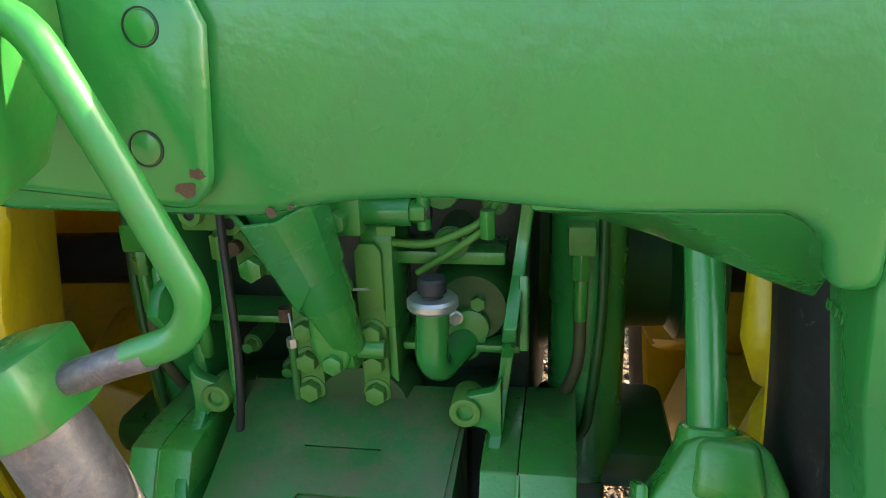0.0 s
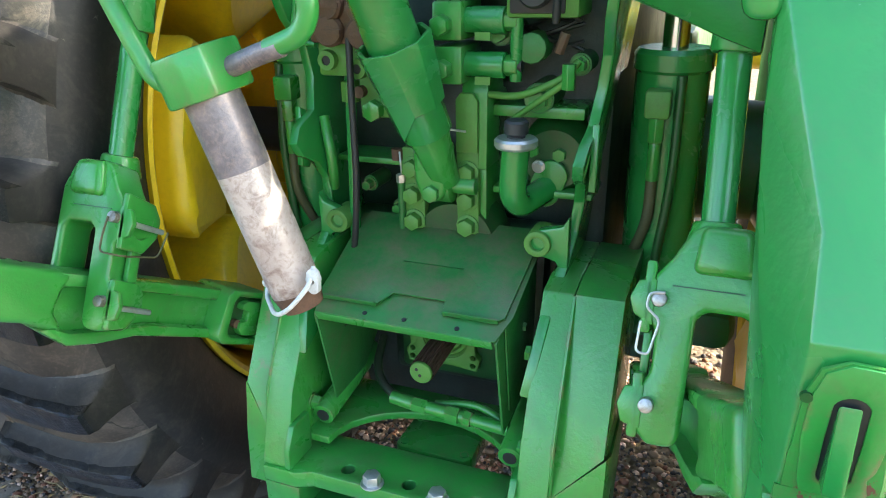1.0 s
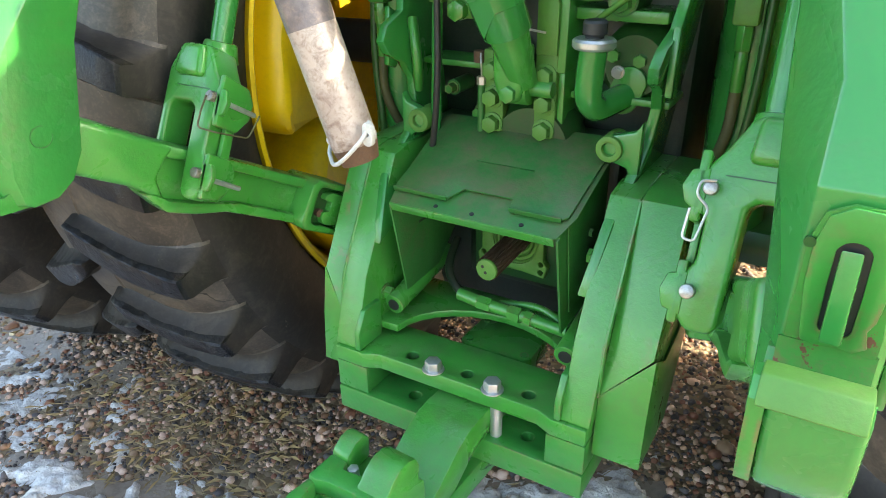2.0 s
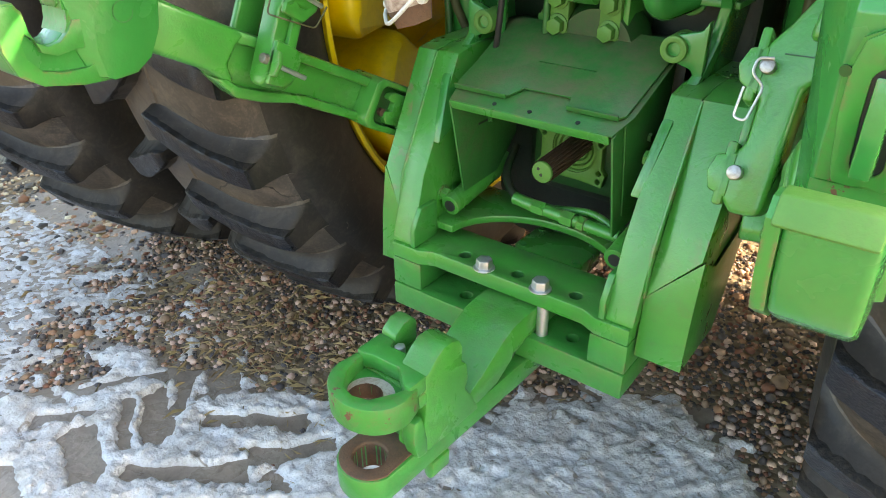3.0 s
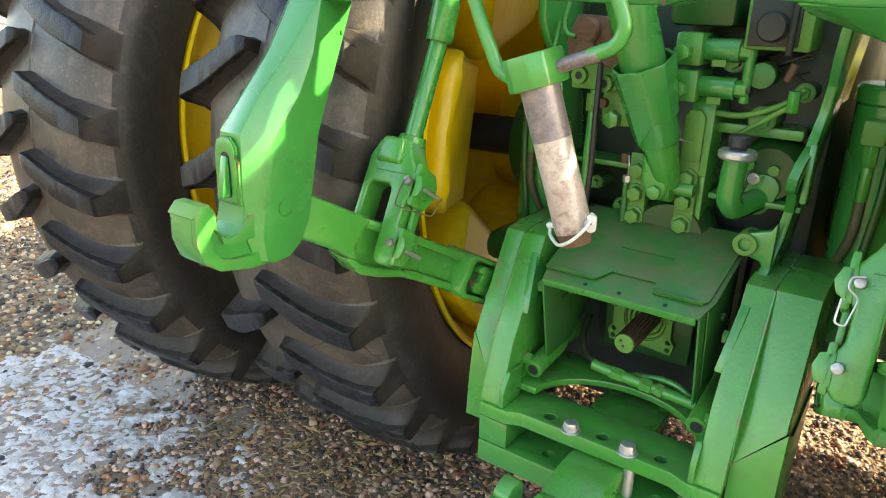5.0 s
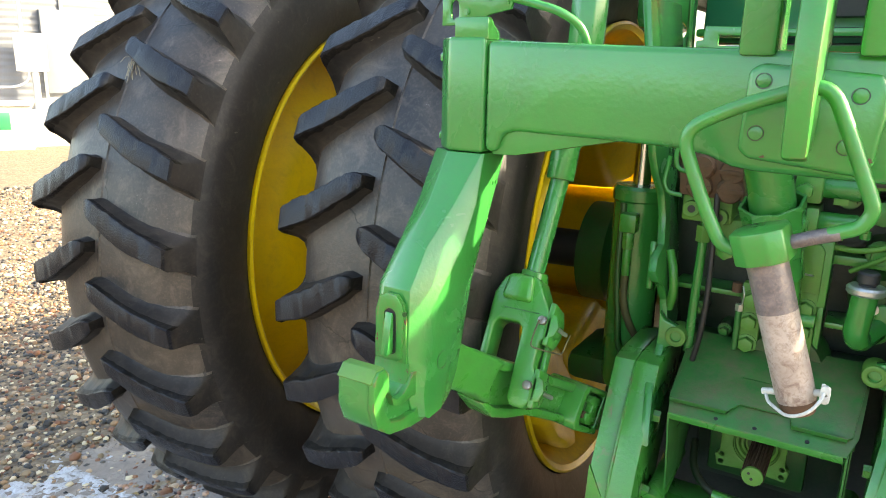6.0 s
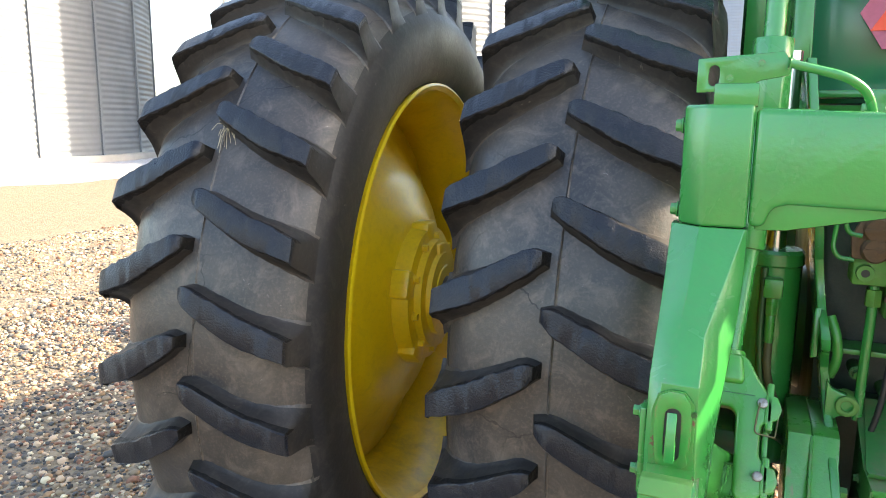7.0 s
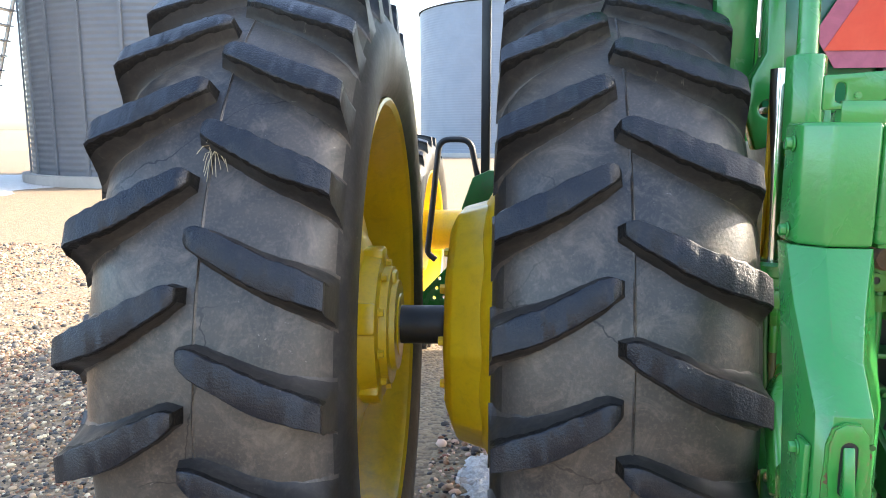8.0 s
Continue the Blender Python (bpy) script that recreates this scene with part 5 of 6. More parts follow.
def build_links(tractor):
    for s in (-1, 1):
        L = new("lower_link")
        L.parent = tractor
        tagged(L, "green cast lower link with forked lift rod")
        # the bar runs outwards and back to the coupler
        a, b = (Vector((-0.350, 1.045, 0.795)), Vector((-0.470, 0.520, 1.080))) if s < 0 else (Vector((0.402, 1.055, 0.778)), Vector((0.522, 0.535, 1.062)))
        d = (b - a).normalized()
        m = Matrix.Translation(a) @ Matrix((d, Vector((0, 0, 1)).cross(d).normalized(), d.cross(Vector((0, 0, 1)).cross(d)).normalized())).transposed().to_4x4()
        ln = (b - a).length
        bar = [(-0.08, -0.040), (0.04, -0.044), (0.20, -0.044), (0.32, -0.047), (0.38, -0.062), (0.43, -0.068), (0.47, -0.050), (0.50, -0.042), (ln, -0.040), (ln, 0.040), (0.48, 0.036), (0.44, 0.036), (0.30, 0.038), (0.10, 0.040), (-0.08, 0.040)]
        part("bar", moved(prism("y", bar, -0.015, 0.015), m), GREEN_CAST, L, bevel=0.005)
        rim_u = [(0.10, 0.022), (0.40, 0.022), (0.46, 0.016), (0.47, 0.038), (0.30, 0.041), (0.10, 0.043)]
        part("bar_flange", moved(prism("y", rim_u, -0.034, 0.034), m), GREEN_CAST, L, bevel=0.006)
        rim_l = [(0.10, -0.028), (0.30, -0.030), (0.38, -0.044), (0.43, -0.050), (0.46, -0.044), (0.48, -0.049), (0.43, -0.071), (0.38, -0.065), (0.32, -0.050), (0.20, -0.047), (0.10, -0.047)]
        part("bar_flange", moved(prism("y", rim_l, -0.034, 0.034), m), GREEN_CAST, L, bevel=0.006)
        part("bar_head", moved(prism("y", [(0.440, -0.050), (0.462, -0.020), (0.458, 0.012), (0.445, 0.038), (ln, 0.041), (ln, -0.041), (0.50, -0.041), (0.465, -0.048)], -0.036, 0.036), m), GREEN_CAST, L, bevel=0.010, segs=3)
        # boxed socket on the inner face of the link's foot, with a notched plug in it
        win = [[(0.085, -0.037), (0.149, -0.037), (0.157, -0.028), (0.157, 0.028), (0.149, 0.037), (0.085, 0.037)]]
        ring = [(0.071, -0.050), (0.165, -0.051), (0.179, -0.038), (0.177, 0.036), (0.165, 0.049), (0.071, 0.050)]
        plug = [(0.086, -0.031), (0.123, -0.033), (0.133, -0.024), (0.133, -0.010), (0.119, -0.006), (0.119, 0.012), (0.137, 0.014), (0.137, 0.023), (0.125, 0.031), (0.086, 0.031)]
        part("end_box", moved(prism("y", ring, *sorted((s * 0.040, -s * 0.060)), win), m), GREEN_CAST, L, bevel=0.006)
        # socket back: dark colour stands for the shade inside the box
        part("end_box_back", moved(box((0.086, min(0, -s * 0.042), -0.036), (0.156, max(0, -s * 0.042), 0.036)), m), GREEN_SHADE_GRIME, L)
        part("end_plug", moved(prism("y", plug, *sorted((-s * 0.030, -s * 0.058))), m), GREEN_CAST, L, bevel=0.003)
        part("end_pin", moved(rod((0.135, -s * 0.030, -0.014), (0.135, -s * 0.052, -0.014), 0.008), m), RUST, L)
        # forked lift rod: crown, pinned inner tine and outer tine, with the bar between them
        px, uy, uz, ly, lz = (-0.353, 0.716, 1.118, 0.660, 1.006) if s < 0 else (0.404, 0.731, 1.099, 0.686, 0.990)
        R = new("lift_rod")
        R.parent = L
        tagged(R, "green forked lift rod with a clipped pin")
        base, head = (Vector((-0.412, 0.803, 1.176)), Vector((-0.396, 0.862, 1.357))) if s < 0 else (Vector((0.454, 0.800, 1.166)), Vector((0.449, 0.868, 1.345)))
        dd = (head - base).normalized()
        up = Vector((0, uy - ly, uz - lz)).normalized()
        side = Vector((-s, 0, 0))
        fwd = Vector((0, up.z, -up.y))
        mf = Matrix.Translation((px, ly, lz)) @ Matrix((side, fwd, up)).transposed().to_4x4()
        # outline across: inwards is positive
        out = [(-0.038, -0.034), (-0.030, -0.044), (-0.004, -0.045), (0.014, -0.026), (0.016, 0.012), (0.000, 0.034), (0.000, 0.082), (0.019, 0.100), (0.019, 0.128), (-0.008, 0.164), (-0.026, 0.196), (-0.038, 0.204), (-0.086, 0.204), (-0.100, 0.192), (-0.114, 0.160), (-0.116, -0.010), (-0.100, -0.014), (-0.099, 0.100), (-0.090, 0.110), (-0.050, 0.110), (-0.040, 0.100)]
        part("fork", moved(prism("y", out, 0.006, 0.062), mf), GREEN_CAST, R, bevel=0.006, segs=3)
        part("crown", moved(prism("y", [(-0.030, 0.150), (-0.036, 0.203), (-0.088, 0.203), (-0.096, 0.150)], -0.004, 0.070), mf), GREEN_CAST, R, bevel=0.010, segs=3)
        part("socket", rod(base - dd * 0.03, base + dd * 0.004, 0.034, 0.026, n=24), GREEN_CAST, R, bevel=0.004)
        part("fork_seam", moved(box((-0.086, 0.0045, 0.1335), (-0.012, 0.0065, 0.1348)), mf), GREEN_SHADE_GRIME, R)
        # wings of the pinned bracket, turned forwards along the inner tine
        part("bracket", moved(prism("x", [(0.004, -0.040), (0.040, -0.038), (0.066, -0.012), (0.064, 0.018), (0.050, 0.030), (0.004, 0.034)], 0.006, 0.018), mf), GREEN_CAST, R, bevel=0.004)
        part("bracket", moved(prism("x", [(0.004, 0.078), (0.050, 0.074), (0.074, 0.100), (0.076, 0.128), (0.060, 0.150), (0.004, 0.160)], 0.006, 0.018, [hole(0.040, 0.108, 0.013, 18)]), mf), GREEN_CAST, R, bevel=0.004)
        part("bracket_web", moved(box((0.004, 0.030, 0.020), (0.014, 0.050, 0.090)), mf), GREEN_CAST, R, bevel=0.003)
        part("bracket_lug", moved(prism("y", [(0.004, -0.030), (0.026, -0.024), (0.032, -0.004), (0.026, 0.016), (0.004, 0.022)], 0.004, 0.014), mf), GREEN_CAST, R, bevel=0.003)
        part("bracket_lug", moved(prism("y", [(0.004, 0.086), (0.026, 0.098), (0.032, 0.116), (0.024, 0.136), (0.004, 0.140)], 0.004, 0.014), mf), GREEN_CAST, R, bevel=0.003)
        for z in (0.0, 0.1225 if s < 0 else 0.118):
            part("pin", moved(rod((0.0, -0.006, z), (0.0, 0.05, z), 0.0085, n=20), mf), STEEL, R, "dull steel pin", bevel=0.002)
            if s < 0:
                part("pin_rod", moved(rod((0.022, 0.010, z - 0.006), (0.024, 0.074, z - 0.012), 0.0042), mf), ZINC, R, "bright steel pin")
        if s < 0:
            part("pin_clip", moved(pipe([(-0.004, -0.007, 0.122), (-0.008, -0.008, 0.095), (-0.010, -0.007, 0.070), (0.022, 0.004, 0.068), (0.026, 0.070, 0.072), (0.030, 0.080, 0.112)], 0.0016, n=8, bend=0.008), mf), HOSE, R, "dull brass-coloured wire clip")
        else:
            part("pin_clip", moved(pipe([(-0.006, -0.008, 0.126), (0.010, -0.009, 0.124), (0.012, -0.009, 0.108), (-0.004, -0.009, 0.095), (0.004, -0.009, 0.056), (0.018, -0.009, 0.058), (0.016, -0.009, 0.092)], 0.0016, n=8, bend=0.006), mf), ZINC, R, "bright wire clip")
        part("rod_tube", rod(base - dd * 0.02, head, 0.0185, n=28), GREEN, R)
        part("upper_tube", rod(head, (head.x + 0.012, 0.925, 1.60), 0.0275, n=28), GREEN, R, bevel=0.004)
        part("rod_collar", rod((head.x + 0.010, 0.925, 1.584), (head.x + 0.012, 0.938, 1.746), 0.037, n=8), GREEN, R, bevel=0.004)
        part("thin_rod", rod((head.x + 0.012, 0.938, 1.74), (head.x + 0.014, 0.96, 2.0), 0.019, n=24), GREEN, R)
        part("collar_tab", box((head.x + 0.010, 0.885, 1.44), (head.x + 0.034, 0.91, 1.475)), GREEN, R, bevel=0.003)


# ---- quick hitch ----


def loft(slices, bm=None):
    """A solid through outlines of (y, z) points, each at its own x."""
    bm = bm or bmesh.new()
    loops = [[bm.verts.new((x, y, z)) for y, z in pts] for x, pts in slices]
    for u, w in zip(loops, loops[1:]):
        for k in range(len(u)):
            bm.faces.new((u[k], u[(k + 1) % len(u)], w[(k + 1) % len(u)], w[k]))
    bm.faces.new(loops[0])
    bm.faces.new(loops[-1])
    bmesh.ops.recalc_face_normals(bm, faces=bm.faces)
    return bm


def build_hitch():
    q = thing("quick_hitch", "green cast three-point quick hitch with worn lower hooks", "hitch", (XC, 0.55, 1.45))

    def p(name, bm, mat, label="", bevel=0.006, segs=2):
        ob = part(name, bm, mat, q, label, bevel, segs=segs)
        ob.matrix_parent_inverse = Matrix.Translation((-XC, -0.55, -1.45))
        return ob
    low = [(-0.401, 1.440), (-0.379, 1.440), (-0.372, 1.468), (-0.350, 1.474), (-0.212, 1.471), (-0.10, 1.467), (-0.06, 1.460), (-0.03, 1.448), (0.0, 1.444), (0.10, 1.442), (0.15, 1.441), (0.175, 1.446), (0.20, 1.450), (0.23, 1.452), (0.26, 1.452), (0.304, 1.448), (0.34, 1.445), (0.39, 1.445), (0.425, 1.445), (0.440, 1.440), (0.446, 1.430), (0.450, 1.405), (0.476, 1.405)]
    p("crossbar", prism("y", low + [(0.476, 1.585), (0.2, 1.592), (0.02, 1.598), (-0.2, 1.604), (-0.401, 1.611)], 0.548, 0.635), GREEN, bevel=0.010, segs=3)
    for s in (-1, 1):
        sx = lambda x: 0.036 + s * x
        # the right end hangs a little lower and farther forwards

        def lean(bm):
            if s > 0:
                for v in bm.verts:
                    k = min(1.36, max(0.0, (1.46 - v.co.z) / 0.28))
                    v.co.y += 0.046 * k
                    v.co.z -= 0.008 + 0.010 * k
            return bm
        # gusset web under the corner, set back
        g = [(sx(0.428), 1.500), (sx(0.20), 1.500), (sx(0.20), 1.474), (sx(0.385), 1.436), (sx(0.428), 1.434)]
        web = ((0.30, 1.437), (0.339, 1.423), (0.370, 1.413), (0.404, 1.400), (0.438, 1.385), (0.468, 1.374))
        foot = loft([(x, [(0.556, 1.50), (0.556, 1.445), (0.618, z), (0.630, z + 0.004), (0.630, 1.50)]) for x, z in web])
        p("gusset", foot if s > 0 else prism("y", g, 0.560, 0.628), GREEN, bevel=0.004)
        block = [(sx(0.4385), 0.546), (sx(0.503), 0.546), (sx(0.537), 0.580), (sx(0.540), 0.645), (sx(0.4385), 0.645)]
        p("corner_block", lean(prism("z", block, 1.437, 1.616)), GREEN, bevel=0.007, segs=3)
        # leg: front face, with the inner edge cut back in a slanting scoop that narrows downwards
        front = [(0.548, 1.436), (0.500, 1.356), (0.452, 1.296), (0.406, 1.236), (0.400, 1.13), (0.404, 1.104), (0.402, 1.060), (0.416, 1.020)]
        rear = [(0.440, 1.012), (0.478, 1.014), (0.506, 1.032), (0.528, 1.070), (0.550, 1.22), (0.625, 1.436)]
        depth = (0.004, 0.030, 0.050, 0.052, 0.034, 0.026, 0.022, 0.014)
        edge = (0.440, 0.462, 0.479, 0.479, 0.477, 0.476, 0.476, 0.476)
        cut = (0.436, 0.437, 0.441, 0.449, 0.459, 0.461, 0.462, 0.462, 0.462, 0.462, 0.462, 0.462, 0.452, 0.436)
        inner = [(y + k, z) for (y, z), k in zip(front, depth)] + rear
        outer = [(y + k, z) for (y, z), k in zip(front, (0.034, 0.030, 0.024, 0.014, 0.008, 0.008, 0.008, 0.006))] + rear
        bm = loft([(sx(0.462), inner), (sx(0.478), front + rear), (sx(0.523), front + rear), (sx(0.546), outer)])
        bm.verts.ensure_lookup_table()
        n = len(inner)
        for k in range(n):
            bm.verts[n + k].co.x = sx(edge[k] if k < 8 else 0.476)
            bm.verts[2 * n + k].co.x = sx((0.503, 0.508, 0.515, 0.528)[k] if k < 4 else 0.536)
            bm.verts[k].co.x = sx(cut[k])
        p("leg", lean(bm), GREEN, bevel=0.006, segs=3)
        # hook at the foot, hollowed on its inner side
        hook = [(0.404, 1.104), (0.394, 1.090), (0.380, 1.079), (0.362, 1.076), (0.348, 1.084), (0.342, 1.100), (0.340, 1.126), (0.332, 1.136), (0.316, 1.136), (0.305, 1.124), (0.303, 1.080), (0.314, 1.046), (0.342, 1.026), (0.400, 1.014), (0.440, 1.012), (0.440, 1.104)]
        xa, xb = sorted((sx(0.480), sx(0.540)))
        p("hook", lean(prism("x", hook, xa, xb)), GREEN, bevel=0.008, segs=3)
        hollow = [(0.336, 1.098), (0.328, 1.086), (0.330, 1.066), (0.346, 1.046), (0.372, 1.038), (0.410, 1.036), (0.424, 1.044), (0.422, 1.062), (0.404, 1.066), (0.372, 1.062), (0.352, 1.070), (0.346, 1.090)]
        p("hook_cheek", lean(prism("x", hook, *sorted((sx(0.470), sx(0.4805))), holes=[hollow])), GREEN_WORN, bevel=0.002)
        # cap along the hook tip, in a lighter yellow-green
        p("hook_cap", lean(prism("x", [(0.301, 1.122), (0.316, 1.1385), (0.334, 1.1385), (0.340, 1.126), (0.334, 1.128), (0.318, 1.128), (0.306, 1.118)], *sorted((sx(0.474), sx(0.538))))), GREEN_LIGHT, "lighter yellow-green hook tip", bevel=0.002)
        p("throat_wear", lean(prism("x", [(0.4005, 1.118), (0.3975, 1.100), (0.391, 1.0875), (0.398, 1.086), (0.406, 1.100), (0.406, 1.116)], *sorted((sx(0.4755), sx(0.5405))))), GREEN_RUSTING, "bare scuffed wear patch in the hook throat", bevel=0)
        # cast markings on the inner face, too small to read
        for r in range(2):
            ez = 1.405 - 0.020 * r
            for c in range(3 + r % 2):
                y = 0.580 + 0.010 * c - (1.43 - ez) * 0.30
                p("cast_mark", lean(box((sx(0.4372) - 0.0007, y, ez - 0.003), (sx(0.4372) + 0.0007, y + 0.005, ez + 0.003))), GREEN, bevel=0)
        # latch slot with its lever; the paint round it is worn to rust
        cx = sx(0.509)
        rim = [(-0.0275, 1.120), (-0.0278, 1.15), (-0.0265, 1.16), (-0.0262, 1.20), (-0.020, 1.222), (-0.006, 1.230), (0.012, 1.229), (0.0235, 1.215), (0.0265, 1.19), (0.0262, 1.15), (0.0278, 1.135), (0.0275, 1.118)]
        p("worn_edge", lean(prism("y", [(cx + x * 1.08, z) for x, z in rim], 0.3985, 0.402)), GREEN_RUSTING, "paint worn to rust round the latch slot", bevel=0)
        fresh = [(-0.019, 1.121), (-0.021, 1.128), (-0.0225, 1.140), (-0.0232, 1.152), (-0.0250, 1.166), (-0.0245, 1.20), (-0.019, 1.221), (-0.006, 1.229), (0.012, 1.228), (0.0220, 1.214), (0.0250, 1.19), (0.0245, 1.160), (0.0232, 1.148), (0.0195, 1.140), (0.0225, 1.126), (0.014, 1.1195), (0.004, 1.122), (-0.010, 1.1195)]
        p("latch_face", lean(prism("y", [(cx + x, z) for x, z in fresh], 0.3962, 0.402, [hole(cx, 1.167, 0.0112, 20, 0.027)])), GREEN_WORN, bevel=0.0008)
        # black sheet close behind the slot, for the shade of its depth
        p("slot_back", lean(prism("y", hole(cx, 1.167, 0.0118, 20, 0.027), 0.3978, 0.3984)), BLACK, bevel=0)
        p("latch_lever", lean(prism("x", [(0.380, 1.132), (0.399, 1.132), (0.399, 1.196), (0.394, 1.200)], cx - 0.0080, cx + 0.0060)), GREEN, bevel=0.002)
        p("latch_plate", lean(prism("x", [(0.42, 1.19), (0.46, 1.19), (0.48, 1.13), (0.47, 1.06), (0.42, 1.06)], *sorted((sx(0.5465), sx(0.556))))), GREEN, bevel=0.003)
        for z in (1.175, 1.085):
            p("latch_bolt", lean(hexhead((sx(0.556), 0.445, z), (s, 0, 0), 0.009, 0.012)), GREEN, bevel=0.001)
        for z in (1.585, 1.455):
            p("corner_bolt", lean(hexhead((sx(0.539), 0.605, z), (s, 0, 0), 0.010, 0.012)), GREEN, bevel=0.001)
        p("pivot_mark", lean(prism("x", hole(0.474, 1.105, 0.016, 24), *sorted((sx(0.4585), sx(0.4625))), holes=[hole(0.474, 1.105, 0.0145, 24)])), GREEN_DUSTY, bevel=0)
        p("grub_screw", lean(prism("y", hole(sx(0.482), 1.200, 0.004, 12), 0.396, 0.400)), GREEN_SHADE_GRIME, bevel=0)
        # upper latch bracket and rod
        if s < 0:
            p("release_bracket", prism("y", [(-0.485, 1.632), (-0.485, 1.680), (-0.372, 1.688), (-0.360, 1.670), (-0.364, 1.655), (-0.40, 1.648), (-0.43, 1.634)], 0.552, 0.560, [hole(-0.462, 1.656, 0.0075, 14, 0.007)]), GREEN, bevel=0.002)
            p("bracket_foot", prism("x", [(0.55, 1.612), (0.59, 1.612), (0.59, 1.622), (0.56, 1.645), (0.55, 1.645)], -0.46, -0.40), GREEN, bevel=0.002)
            p("release_rod", pipe([(-0.365, 0.557, 1.672), (-0.29, 0.56, 1.652), (-0.262, 0.58, 1.632), (-0.252, 0.59, 1.600)], 0.0065, bend=0.03), GREEN)
            for x, z in ((-0.440, 1.652), (-0.400, 1.672)):
                p("bracket_screw", hexhead((x, 0.552, z), (0, -1, 0), 0.004, 0.004), GREEN, bevel=0)
    # top hook bracket and bolted pad
    pad = [(-0.022, 1.474), (-0.010, 1.462), (0.118, 1.449), (0.133, 1.462), (0.141, 1.545), (0.130, 1.570), (-0.004, 1.582), (-0.018, 1.572)]
    p("pad", prism("y", pad, 0.535, 0.5485), GREEN, bevel=0.008, segs=3)
    for x, z in ((0.001, 1.560), (0.109, 1.545), (-0.001, 1.495), (0.101, 1.484)):
        p("pad_plug", prism("y", hole(x, z, 0.0085, 24), 0.5340, 0.5365), GREEN, bevel=0.0006)
        p("plug_ring", prism("y", hole(x, z, 0.0100, 24), 0.5344, 0.5352, [hole(x, z, 0.0091, 24)]), BLACK, bevel=0)
    for x, z, r, y in ((0.121, 1.462, 0.007, 0.5347), (0.127, 1.470, 0.005, 0.5347), (0.160, 1.446, 0.0040, 0.5478), (0.172, 1.449, 0.002, 0.5478), (0.010, 1.466, 0.003, 0.5347)):
        rng = random.Random(int(x * 1000))
        blot = [(x + r * rng.uniform(0.5, 1.3) * math.cos(a), z + 0.7 * r * rng.uniform(0.5, 1.2) * math.sin(a)) for a in [2 * math.pi * k / 11 for k in range(11)]]
        p("paint_chip", prism("y", blot, y - 0.0002, y + 0.001), RUST, "bare rusty chip in the paint", bevel=0)
    up = [(0.535, 1.60), (0.535, 1.53), (0.505, 1.482), (0.470, 1.470), (0.450, 1.474), (0.438, 1.55), (0.442, 1.62), (0.462, 1.72), (0.51, 1.78), (0.57, 1.78), (0.57, 1.60)]
    p("hook_plate", prism("x", up, 0.040, 0.068), GREEN_WORN, bevel=0.005)
    p("hook_plate", prism("x", [(0.53, 1.59), (0.53, 1.80), (0.62, 1.84), (0.63, 1.59)], 0.100, 0.140), GREEN, bevel=0.006)
    p("hook_plate", prism("x", [(0.54, 1.59), (0.54, 1.80), (0.62, 1.84), (0.63, 1.59)], -0.035, 0.010), GREEN, bevel=0.006)
    p("hook_pin", rod((-0.03, 0.57, 1.70), (0.15, 0.57, 1.70), 0.017, n=20), STEEL, "bare steel hook pin", bevel=0.002)
    p("hook_clip", pipe([(0.145, 0.56, 1.66), (0.16, 0.55, 1.69), (0.15, 0.55, 1.71), (0.142, 0.55, 1.68), (0.148, 0.55, 1.63)], 0.004, bend=0.01), ZINC, bevel=0)


